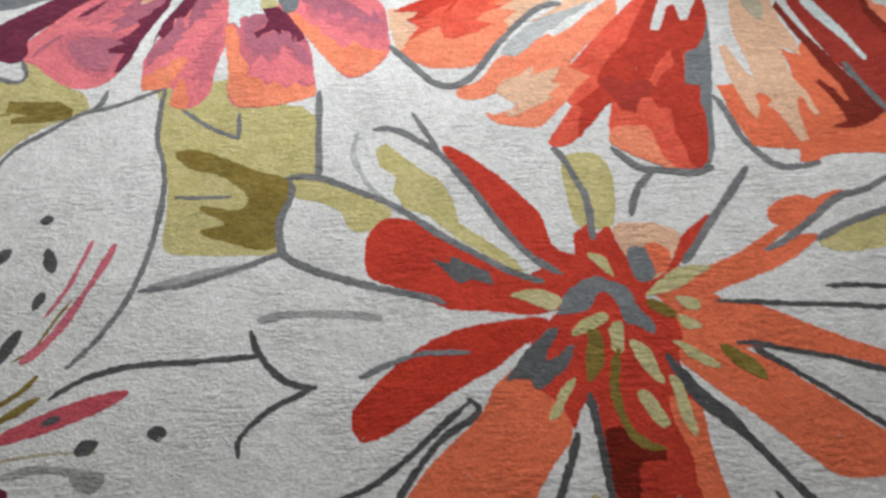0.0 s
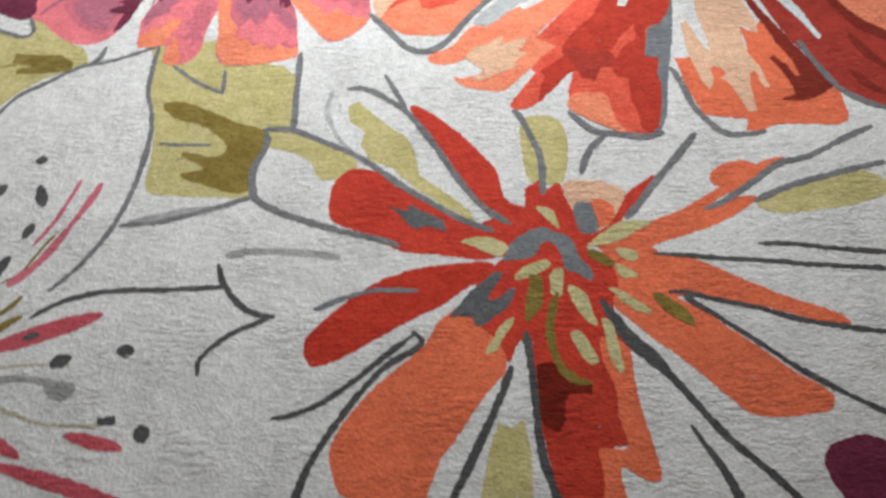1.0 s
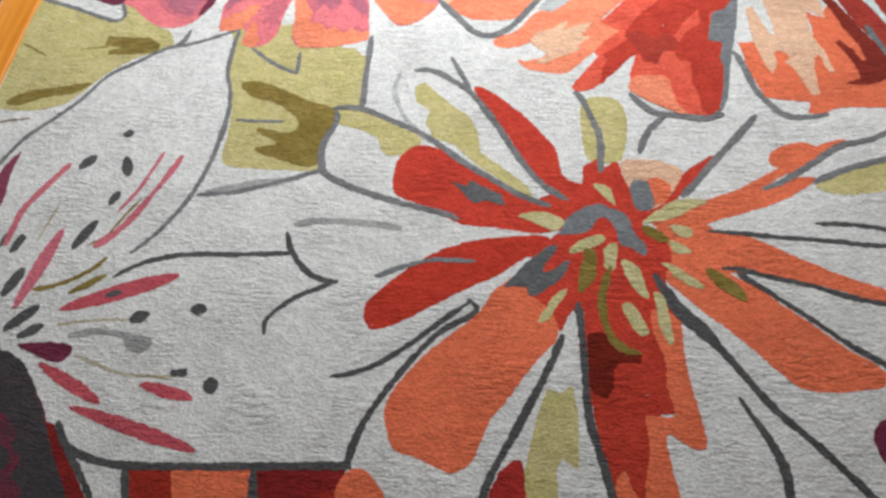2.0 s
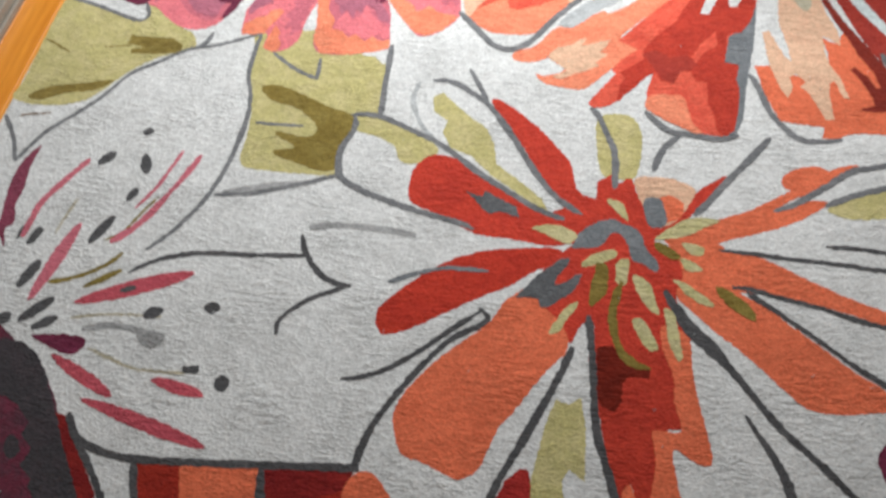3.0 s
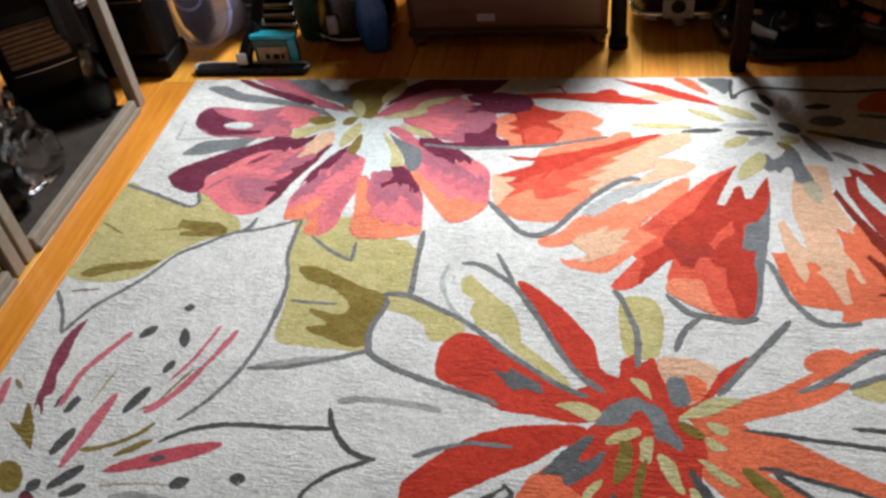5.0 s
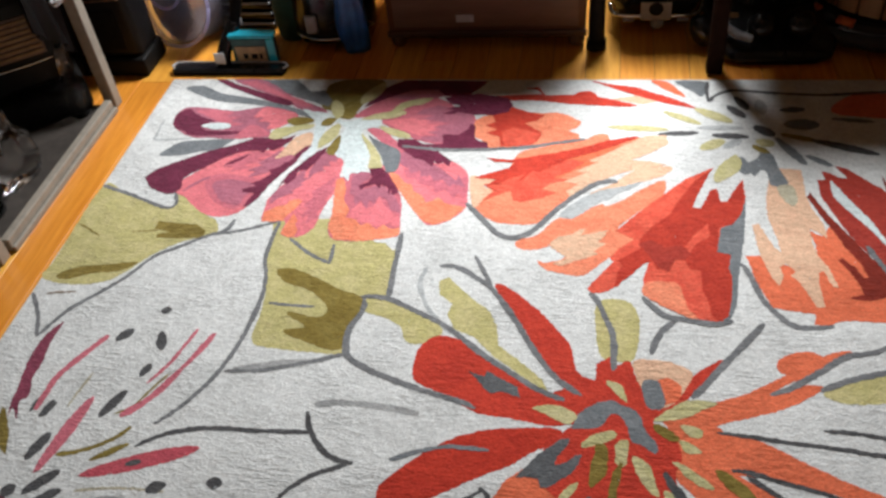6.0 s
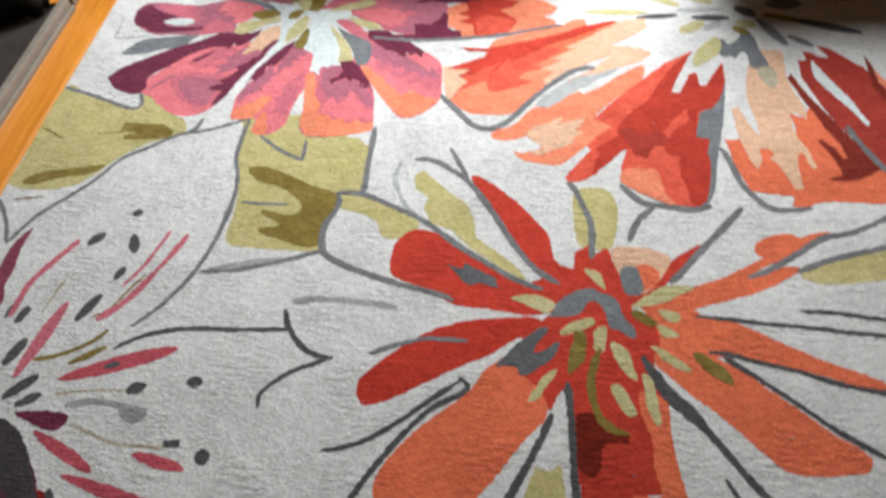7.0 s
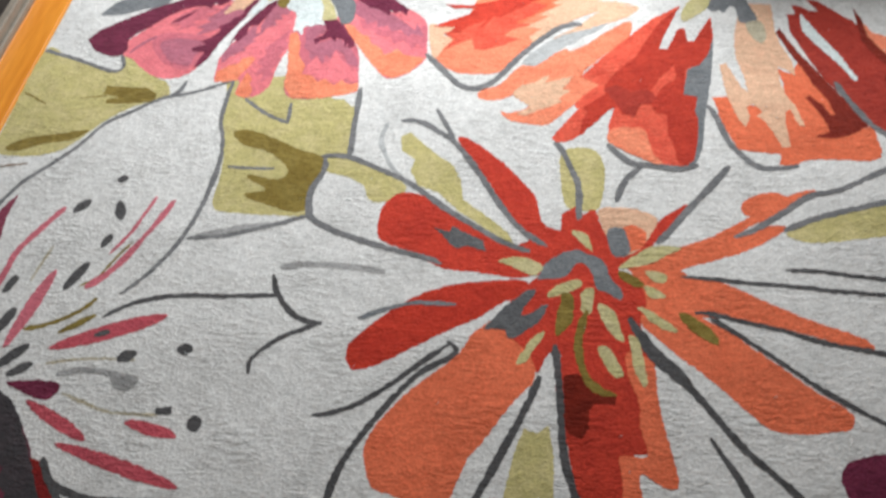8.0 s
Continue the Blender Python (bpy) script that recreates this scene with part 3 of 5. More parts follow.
part("grip", tube([(-0.07, -0.045, 0.95), (-0.07, -0.075, 0.95), (0.07, -0.075, 0.95), (0.07, -0.045, 0.95)], 0.008, 10), GREY_PLASTIC, tower, "", True)

# black bag hanging inside the shelf by its end post
sack = thing("hanging_bag", (-0.165, -0.15, 0), "black plastic bag hanging from the shelf beside its post", "bag")
bm = bmesh.new()
rows, cols = 26, 20
for side in (-1, 1):
    grid = []
    for r in range(rows):
        u = r / (rows - 1)
        for c in range(cols):
            v = c / (cols - 1)
            y = -0.075 + 0.125 * v + 0.015 * noise.noise(Vector((u * 4, v * 2, 1)))
            z = 0.262 - 0.13 * v + (0.92 - 0.277 + 0.13 * v) * u
            fold = 0.010 * math.sin(v * 16 + 2 * u) + 0.016 * noise.noise(Vector((v * 5, u * 6, 7)))
            grid.append(bm.verts.new((side * 0.012 * math.sin(math.pi * min(1, 0.08 + v * 0.9)) + fold, y, z)))
    for r in range(rows - 1):
        for c in range(cols - 1):
            i = r * cols + c
            bm.faces.new((grid[i], grid[i + 1], grid[i + cols + 1], grid[i + cols]))
bmesh.ops.recalc_face_normals(bm, faces=bm.faces[:])
skin = part("bag_skin", bm, DULL_BLACK, sack, "", True)
bm = bmesh.new()
bmesh.ops.create_icosphere(bm, subdivisions=4, radius=1.0)
for v in bm.verts:
    n = noise.noise(v.co * 1.7 + Vector((3, 1, 4))) + 0.6 * noise.noise(v.co * 4.1) + 0.3 * noise.noise(v.co * 9.0)
    c = v.co * (1 + 0.45 * n)
    v.co = Vector((0.026 + 0.010 * c.x, 0.022 + 0.028 * c.y, 0.296 + 0.014 * c.z))
part("lining", bm, WHITE_TAG, skin, "crumpled white lining", False)


# ---- the rug ----
rug = thing("area_rug", (0, 0, 0), "pale grey tufted wool rug with large red, pink and orange flowers", "rug")
RUG_W, RUG_L = 2.0, 1.8


def jitter(p, size=0.0021):
    n = noise.noise_vector(Vector((p.x * 150, p.y * 150, 0.3))) + 0.5 * noise.noise_vector(Vector((p.x * 420, p.y * 420, 5.3)))
    return Vector((p.x + n.x * size, p.y + n.y * size, 0))


SHADE = dict(white="white", pale="pale grey-white", khaki="khaki", khaki2="light khaki", darkolive="dark olive", brown="brown", tan="tan", red="red", red2="deep red",
             red3="deep red", red4="red", brightred="bright red", brick="brick red", brick2="dark brick red", maroon="maroon", maroon2="maroon", maroon3="dark maroon", coral="coral", orange="pale orange",
             peach="peach", pink="pink", rose="rose pink", mauve="mauve", plum="plum", grey="grey", plumgrey="plum and grey", soot="soot grey", cerise="cerise pink", wine="wine red", greyblue="blue-grey",
             greydark="dark grey", darkgrey="charcoal", midgrey="mid grey", palegrey="pale grey")


def sheet(name, colour, level, outline):
    """One colour field of the pile: a low slab with a tufted, slightly uneven rim."""
    top = 0.00022 * level + 0.0000032 * (len(rug.children) % 60)
    pts = [jitter(p) for p in outline]
    if sum(a.x * b.y - b.x * a.y for a, b in zip(pts, pts[1:] + pts[:1])) < 0:
        pts.reverse()
    n = len(pts)
    flat, _, faces, *_ = delaunay_2d_cdt([Vector((p.x, p.y)) for p in pts], [], [tuple(range(n))], 1, 1e-6)
    verts = [(p.x, p.y, top) for p in flat]
    m = len(verts)
    verts += [(p.x, p.y, z) for z in (top, -0.002) for p in pts]
    faces = [tuple(f) for f in faces] + [(m + i, m + n + i, m + n + (i + 1) % n, m + (i + 1) % n) for i in range(n)]
    me = bpy.data.meshes.new(name)
    me.from_pydata(verts, [], faces)
    me.materials.append(WOOL[colour])
    ob = new(name, me)
    ob.parent = rug
    return tagged(ob, SHADE[colour] + " wool " + name.replace("_", " "))


def mm(points):
    return [Vector((x / 1000, y / 1000, 0)) for x, y in points]


def soft_patch(name, colour, level, *points):
    return sheet(name, colour, level, glide(mm(points), 0.003, True))


def ragged_patch(name, colour, level, *points):
    """Straight-cut, jagged edges between the corners."""
    p = mm(points)
    out = []
    for a, b in zip(p, p[1:] + p[:1]):
        k = max(1, int((b - a).length / 0.003))
        out += [a.lerp(b, i / k) for i in range(k)]
    return sheet(name, colour, level, out)


def ribbon(name, colour, level, line, widths):
    left, right = [], []
    for i, c in enumerate(line):
        way = (line[min(i + 1, len(line) - 1)] - line[max(i - 1, 0)]).normalized()
        side = Vector((-way.y, way.x, 0)) * widths[i] / 2
        left.append(c + side)
        right.append(c - side)
    return sheet(name, colour, level, left + right[::-1])


def contour(name, colour, level, width, *points):
    """A drawn line of nearly even width with rounded, thinning ends."""
    line = glide(mm(points), 0.004)
    n = len(line)
    w = [width / 1000 * min(1, 0.45 + 0.13 * min(i, n - 1 - i)) * (1 + 0.35 * noise.noise(Vector((c.x * 22, c.y * 22, 4.0)))) for i, c in enumerate(line)]
    return ribbon(name, colour, level, line, w)


def brush(name, colour, level, width, *points):
    """A brush stroke that swells from a fine start."""
    line = glide(mm(points), 0.004)
    n = len(line)
    w = [width / 1000 * (0.25 + 0.75 * math.sin(math.pi * min(0.62, (i + 0.5) / n * 0.8 + 0.02))) * min(1, 0.35 + 3 * (n - i) / n) for i in range(n)]
    return ribbon(name, colour, level, line, w)


def spindle(name, colour, level, width, a, b):
    """A seed or fleck: pointed at one end, blunt at the other."""
    a, b = mm((a, b))
    long = b - a
    side = Vector((-long.y, long.x, 0)).normalized() * width / 2000
    ring = [a, a + long * 0.10 + side * 0.55, a + long * 0.34 + side * 0.92, a + long * 0.62 + side, a + long * 0.90 + side * 0.62, b,
            a + long * 0.92 - side * 0.55, a + long * 0.66 - side * 0.96, a + long * 0.36 - side * 0.94, a + long * 0.08 - side * 0.5]
    return sheet(name, colour, level, glide(ring, 0.003, True))


base = part("wool_ground", box(0, RUG_W, -RUG_L, 0, FLOOR + 0.0005, 0, 0.004, 3), WOOL["white"], rug, "pale grey-white cut wool ground")
# ground leaves
soft_patch("leaf", "khaki", 1, (425, -508), (476, -526), (614, -529), (672, -560), (700, -590), (714, -655), (718, -740), (674, -737), (677, -774), (661, -828), (667, -877), (599, -880), (537, -876), (489, -863), (484, -794), (475, -725), (453, -651), (445, -581))
ragged_patch("leaf", "white", 2, (655, -591), (668, -579), (717, -574), (717, -602), (701, -614), (682, -595))
soft_patch("leaf", "darkolive", 2, (483, -682), (511, -674), (559, -693), (619, -724), (672, -745), (674, -778), (661, -825), (663, -861), (638, -873), (584, -856), (548, -843), (543, -830), (577, -822), (537, -795), (544, -787), (592, -798), (608, -776), (568, -735), (509, -712))
soft_patch("leaf", "khaki", 1, (678, -746), (717, -749), (783, -781), (830, -813), (813, -841), (785, -849), (764, -839), (752, -810), (714, -789), (681, -778))
ragged_patch("leaf", "khaki", 1, (806, -693), (822, -682), (868, -730), (909, -763), (925, -801), (932, -841), (970, -873), (1010, -909), (1023, -934), (990, -915), (931, -871), (888, -828), (849, -808), (833, -776), (838, -749), (811, -727))
soft_patch("leaf", "khaki", 1, (1096, -736), (1125, -720), (1156, -729), (1170, -762), (1169, -817), (1159, -859), (1135, -864), (1109, -857), (1098, -810))
soft_patch("leaf", "khaki", 1, (1452, -908), (1476, -890), (1520, -873), (1574, -855), (1626, -845), (1661, -877), (1614, -905), (1547, -917), (1488, -924))
ragged_patch("leaf", "khaki", 1, (1045, -1282), (1054, -1261), (1071, -1266), (1088, -1255), (1096, -1301), (1097, -1375), (1087, -1368), (1076, -1360), (1067, -1377), (1072, -1414), (1071, -1453), (1022, -1456), (1025, -1385), (1035, -1329))
soft_patch("leaf", "brick", 1, (1023, -1368), (998, -1377), (985, -1401), (979, -1426), (988, -1462), (1027, -1460))
soft_patch("leaf", "plum", 1, (1469, -1316), (1478, -1294), (1502, -1280), (1537, -1276), (1572, -1309), (1551, -1377), (1506, -1374), (1482, -1353))
soft_patch("leaf", "khaki", 1, (4, -440), (69, -462), (167, -505), (195, -499), (189, -459), (219, -470), (278, -524), (307, -541), (321, -580), (259, -610), (212, -649), (173, -703), (142, -730), (81, -743), (4, -727), (5, -671))
soft_patch("leaf", "darkolive", 2, (31, -722), (59, -697), (128, -683), (188, -674), (160, -700), (103, -711), (62, -729))
ragged_patch("leaf", "darkolive", 2, (183, -550), (226, -554), (271, -556), (297, -575), (298, -595), (244, -601), (198, -601), (193, -589), (221, -583), (182, -573))
contour("line", "darkolive", 2, 4, (4, -564), (30, -577), (69, -601))
contour("line", "darkolive", 2, 4, (138, -584), (166, -581), (194, -578))
contour("line", "brown", 2, 5, (36, -771), (61, -765), (96, -762))
# red flower
soft_patch("petal", "coral", 1, (1000, -1083), (1040, -1102), (1070, -1131), (1064, -1184), (1052, -1200), (1026, -1235), (997, -1282), (977, -1311), (964, -1349), (954, -1373), (933, -1386), (913, -1382), (880, -1368), (852, -1360), (835, -1331), (829, -1299), (842, -1263), (870, -1224), (907, -1185), (947, -1147), (968, -1109), (986, -1092))
soft_patch("petal", "red4", 1, (1040, -1006), (978, -1010), (925, -1019), (878, -1039), (841, -1066), (809, -1096), (782, -1128), (778, -1150), (788, -1174), (808, -1175), (844, -1158), (884, -1132), (933, -1102), (974, -1080), (1007, -1052), (1050, -1029))
soft_patch("petal", "red", 1, (829, -826), (802, -844), (792, -875), (793, -914), (805, -933), (845, -951), (899, -980), (922, -989), (977, -994), (1026, -1002), (1066, -991), (1064, -950), (1009, -932), (961, -901), (912, -871), (870, -838))
soft_patch("petal", "red", 1, (911, -701), (926, -696), (958, -720), (1000, -761), (1031, -800), (1055, -835), (1062, -870), (1074, -896), (1103, -912), (1091, -947), (1064, -937), (1035, -900), (1005, -858), (973, -801), (940, -748))
soft_patch("petal", "red", 1, (1192, -974), (1219, -927), (1242, -898), (1270, -871), (1298, -850), (1307, -854), (1287, -882), (1259, -912), (1241, -938), (1214, -963))
soft_patch("petal", "coral", 1, (1205, -972), (1275, -940), (1328, -919), (1383, -885), (1439, -843), (1485, -819), (1509, -817), (1473, -846), (1427, -875), (1388, -901), (1442, -889), (1451, -899), (1421, -922), (1394, -939), (1342, -960), (1304, -973), (1281, -983), (1230, -998))
soft_patch("petal", "coral", 2, (1390, -866), (1390, -847), (1410, -829), (1440, -821), (1464, -832), (1456, -856), (1430, -880), (1410, -884), (1423, -863), (1405, -872))
soft_patch("petal", "coral", 1, (1213, -988), (1281, -982), (1299, -994), (1339, -1002), (1370, -1016), (1416, -1042), (1468, -1068), (1512, -1086), (1538, -1099), (1547, -1112), (1522, -1114), (1472, -1097), (1427, -1083), (1373, -1071), (1325, -1068), (1276, -1071), (1236, -1056))
soft_patch("petal", "coral", 1, (1221, -1026), (1282, -1053), (1317, -1072), (1347, -1091), (1376, -1116), (1418, -1152), (1459, -1187), (1489, -1207), (1501, -1225), (1490, -1242), (1464, -1247), (1421, -1251), (1389, -1246), (1365, -1225), (1338, -1196), (1302, -1161), (1273, -1136), (1250, -1113), (1219, -1077))
soft_patch("petal", "peach", 1, (1159, -864), (1190, -856), (1226, -861), (1254, -880), (1242, -912), (1223, -943), (1197, -954), (1175, -922))
soft_patch("petal", "coral", 2, (1194, -905), (1214, -893), (1235, -909), (1229, -937), (1204, -944))
soft_patch("flower_centre", "red", 2, (1026, -944), (1054, -924), (1090, -913), (1099, -900), (1100, -873), (1112, -862), (1123, -856), (1135, -872), (1146, -863), (1155, -863), (1166, -900), (1192, -951), (1209, -965), (1189, -982), (1213, -1000), (1226, -1021), (1230, -1047), (1220, -1078), (1235, -1136), (1238, -1173), (1222, -1219), (1105, -1215), (1102, -1140), (1083, -1141), (1070, -1170), (1056, -1142), (1019, -1103), (1001, -1084), (1020, -1052), (1040, -1020), (1066, -997), (1026, -996), (1038, -970))
soft_patch("petal", "coral", 3, (1199, -1133), (1235, -1148), (1241, -1210), (1248, -1253), (1256, -1294), (1262, -1332), (1247, -1338), (1229, -1329), (1211, -1320), (1216, -1367), (1226, -1412), (1231, -1444), (1187, -1447), (1180, -1407), (1188, -1338), (1184, -1298), (1197, -1294), (1222, -1293), (1215, -1254), (1213, -1211), (1201, -1175))
ragged_patch("petal", "red3", 2, (1104, -1178), (1216, -1174), (1224, -1210), (1221, -1254), (1227, -1289), (1195, -1295), (1193, -1345), (1193, -1380), (1201, -1413), (1186, -1436), (1166, -1402), (1156, -1370), (1144, -1409), (1130, -1356), (1116, -1301), (1106, -1232))
soft_patch("petal", "coral", 2, (1141, -1405), (1153, -1372), (1164, -1394), (1180, -1422), (1187, -1446), (1150, -1449))
ragged_patch("petal", "maroon", 3, (1107, -1174), (1128, -1170), (1138, -1182), (1152, -1202), (1182, -1205), (1180, -1219), (1152, -1218), (1144, -1227), (1143, -1258), (1133, -1273), (1117, -1267), (1109, -1250))
soft_patch("petal", "greyblue", 3, (1064, -1004), (1074, -976), (1087, -962), (1104, -951), (1127, -945), (1140, -952), (1157, -958), (1170, -974), (1179, -1001), (1194, -1022), (1195, -1038), (1186, -1038), (1170, -1025), (1155, -1020), (1149, -991), (1136, -973), (1122, -975), (1110, -995), (1092, -1002), (1075, -1003))
soft_patch("petal", "greyblue", 3, (1173, -906), (1182, -898), (1198, -900), (1205, -917), (1209, -946), (1201, -955), (1186, -957), (1176, -941))
ragged_patch("petal", "greydark", 3, (984, -1099), (1002, -1074), (1016, -1055), (1037, -1036), (1049, -1025), (1063, -1024), (1057, -1041), (1044, -1060), (1041, -1073), (1056, -1069), (1072, -1053), (1082, -1051), (1078, -1067), (1065, -1088), (1052, -1098), (1032, -1114), (1023, -1112), (1017, -1099), (1002, -1098))
ragged_patch("petal", "greydark", 3, (888, -903), (915, -911), (919, -899), (936, -909), (955, -920), (973, -929), (979, -952), (965, -946), (946, -940), (930, -946), (916, -935), (907, -921))
soft_patch("seed", "khaki2", 3, (1001, -970), (1016, -963), (1047, -963), (1072, -979), (1067, -989), (1057, -997), (1039, -990), (1019, -979))
soft_patch("seed", "khaki2", 3, (1116, -907), (1131, -909), (1144, -920), (1150, -948), (1140, -939), (1126, -924))
soft_patch("seed", "khaki2", 3, (1082, -1038), (1082, -1028), (1094, -1016), (1110, -1008), (1130, -1003), (1132, -1015), (1117, -1025), (1102, -1032))
soft_patch("seed", "khaki2", 3, (1131, -1031), (1140, -1020), (1149, -1018), (1152, -1028), (1149, -1055), (1143, -1068), (1133, -1064), (1132, -1048))
soft_patch("seed", "khaki2", 3, (1156, -1049), (1168, -1050), (1182, -1062), (1190, -1089), (1195, -1112), (1184, -1109), (1171, -1092), (1161, -1070))
soft_patch("seed", "khaki2", 3, (1157, -1125), (1169, -1123), (1181, -1138), (1191, -1161), (1192, -1173), (1180, -1174), (1167, -1155), (1160, -1141))
soft_patch("seed", "khaki2", 4, (1202, -1104), (1214, -1107), (1221, -1130), (1224, -1156), (1227, -1184), (1220, -1188), (1214, -1175), (1207, -1157), (1205, -1128))
soft_patch("seed", "khaki2", 3, (1216, -1052), (1232, -1056), (1248, -1067), (1271, -1087), (1272, -1095), (1255, -1091), (1239, -1080), (1227, -1066))
soft_patch("seed", "khaki2", 3, (1191, -980), (1210, -960), (1232, -942), (1258, -934), (1288, -939), (1266, -953), (1244, -967), (1222, -975))
soft_patch("seed", "khaki2", 3, (1230, -984), (1251, -986), (1264, -994), (1259, -1005), (1242, -1003))
soft_patch("seed", "khaki2", 3, (1228, -1014), (1242, -1016), (1260, -1030), (1253, -1035), (1237, -1034))
soft_patch("seed", "khaki2", 3, (1037, -1157), (1046, -1135), (1057, -1115), (1071, -1102), (1078, -1100), (1072, -1117), (1060, -1134), (1053, -1152))
soft_patch("seed", "darkolive", 3, (1103, -1030), (1117, -1031), (1121, -1055), (1119, -1081), (1107, -1096), (1096, -1107), (1094, -1087), (1095, -1066), (1100, -1049))
soft_patch("seed", "darkolive", 4, (1189, -988), (1198, -985), (1217, -998), (1227, -1006), (1226, -1015), (1208, -1012), (1194, -1001))
spindle("seed", "darkolive", 4, 22, (1278, -1060), (1332, -1113))
contour("line", "darkolive", 3, 12, (1141, -1060), (1133, -1086), (1128, -1121), (1132, -1154), (1143, -1182), (1160, -1197), (1182, -1203))
# grey contour lines
contour("line", "grey", 2, 11, (664, -741), (717, -744), (783, -776), (837, -806), (901, -859), (961, -902), (1009, -933), (1051, -951))
contour("line", "grey", 2, 11, (672, -744), (676, -775), (661, -822), (665, -867), (676, -888), (725, -916), (806, -945), (884, -967), (908, -978))
contour("line", "grey", 2, 9, (864, -621), (887, -665), (909, -712))
contour("line", "grey", 2, 11, (800, -652), (834, -654), (873, -679), (909, -712), (952, -776), (996, -853), (1036, -907), (1077, -939))
contour("line", "palegrey", 1, 9, (777, -655), (770, -699), (790, -754), (826, -801), (853, -821))
contour("line", "grey", 2, 12, (1084, -707), (1098, -727), (1111, -763), (1126, -808), (1128, -884))
contour("line", "grey", 2, 12, (1378, -763), (1345, -808), (1311, -851), (1277, -898), (1251, -930))
contour("line", "grey", 2, 11, (1236, -764), (1219, -778), (1200, -808), (1189, -845))
contour("line", "grey", 3, 11, (1660, -754), (1612, -778), (1546, -815), (1501, -827), (1454, -863), (1407, -898), (1371, -915))
contour("line", "grey", 3, 11, (1662, -827), (1600, -844), (1539, -862), (1494, -878), (1449, -901))
contour("line", "darkgrey", 3, 8, (1285, -994), (1339, -998), (1396, -1004), (1460, -1009), (1515, -1015), (1569, -1019), (1622, -1023))
contour("line", "darkgrey", 3, 8, (1442, -978), (1488, -979), (1535, -985), (1574, -990), (1628, -995))
contour("line", "darkgrey", 3, 8, (1301, -1060), (1325, -1061), (1372, -1074), (1426, -1087), (1478, -1105), (1549, -1119), (1601, -1126))
contour("line", "darkgrey", 3, 8, (1321, -1067), (1369, -1103), (1419, -1144), (1466, -1183), (1530, -1225), (1576, -1251))
brush("line", "darkgrey", 2, 13, (1308, -1263), (1317, -1281), (1325, -1294), (1344, -1329), (1355, -1359), (1358, -1398), (1356, -1439))
contour("line", "darkgrey", 4, 10, (1248, -1144), (1285, -1186), (1319, -1233), (1352, -1278), (1397, -1323), (1439, -1370), (1473, -1408), (1500, -1434))
brush("line", "darkgrey", 4, 22, (1204, -1071), (1218, -1099), (1237, -1132), (1263, -1159), (1288, -1190))
contour("line", "darkgrey", 4, 11, (1093, -1122), (1100, -1179), (1104, -1234), (1110, -1302), (1126, -1357), (1141, -1411), (1153, -1453))
contour("line", "darkgrey", 2, 11, (1073, -1176), (1057, -1221), (1036, -1271), (1015, -1318), (995, -1360), (979, -1396), (968, -1442))
contour("line", "darkgrey", 2, 9, (935, -1126), (888, -1167), (850, -1202), (812, -1231), (781, -1246), (743, -1255))
contour("line", "darkgrey", 2, 10, (932, -1122), (946, -1135), (938, -1150), (898, -1176), (861, -1220), (834, -1262), (811, -1303), (797, -1337), (790, -1367), (788, -1389))
contour("line", "darkgrey", 2, 10, (632, -1006), (645, -1039), (675, -1077), (706, -1094), (729, -1097))
contour("line", "darkgrey", 2, 9, (722, -1100), (679, -1119), (648, -1143), (630, -1166), (632, -1191))
contour("line", "darkgrey", 2, 9, (362, -1097), (411, -1067), (475, -1052), (561, -1050), (647, -1046))
contour("line", "grey", 2, 9, (377, -1053), (413, -1010), (445, -950), (464, -887), (472, -822), (474, -754), (465, -697), (450, -652), (446, -590), (448, -539))
contour("line", "grey", 2, 9, (449, -537), (370, -572), (313, -586), (264, -621), (216, -656), (180, -717), (141, -765), (102, -810), (71, -878))
contour("line", "grey", 2, 8, (6, -770), (47, -828), (71, -880))
contour("line", "grey", 2, 8, (461, -933), (530, -926), (595, -906), (667, -880))
soft_patch("petal", "midgrey", 1, (474, -927), (506, -914), (554, -902), (622, -893), (664, -880), (624, -903), (578, -918), (530, -928))
contour("line", "midgrey", 1, 13, (640, -992), (672, -985), (718, -984), (775, -989), (818, -996))
contour("line", "greyblue", 3, 8, (787, -1086), (832, -1066), (875, -1054), (939, -1055))
contour("line", "darkgrey", 2, 12, (353, -1340), (380, -1376), (421, -1393), (474, -1400), (565, -1397), (686, -1390), (795, -1384))
contour("line", "grey", 3, 11, (710, -562), (713, -657), (717, -742))
contour("line", "grey", 2, 8, (482, -588), (534, -631), (584, -657))
contour("line", "grey", 2, 8, (579, -602), (583, -658))
contour("line", "grey", 2, 7, (493, -768), (533, -771), (583, -772))
contour("line", "grey", 2, 9, (4, -437), (85, -467), (178, -506), (198, -492), (183, -454))
brush("line", "grey", 2, 12, (349, -537), (343, -564), (327, -584))
# lower boxes
ragged_patch("petal", "brick2", 1, (476, -1405), (543, -1401), (570, -1496), (513, -1500))
ragged_patch("petal", "coral", 1, (543, -1401), (656, -1395), (681, -1489), (570, -1496))
ragged_patch("petal", "maroon2", 1, (663, -1394), (788, -1387), (781, -1430), (806, -1481), (686, -1489))
ragged_patch("petal", "brick2", 2, (716, -1450), (736, -1433), (779, -1417), (803, -1482), (724, -1487))
soft_patch("petal", "coral", 2, (789, -1393), (804, -1387), (820, -1394), (837, -1412), (848, -1434), (851, -1479), (803, -1482), (778, -1425))
contour("line", "darkgrey", 3, 11, (659, -1395), (668, -1438), (682, -1490))
contour("line", "darkgrey", 3, 11, (476, -1404), (491, -1448), (517, -1500))
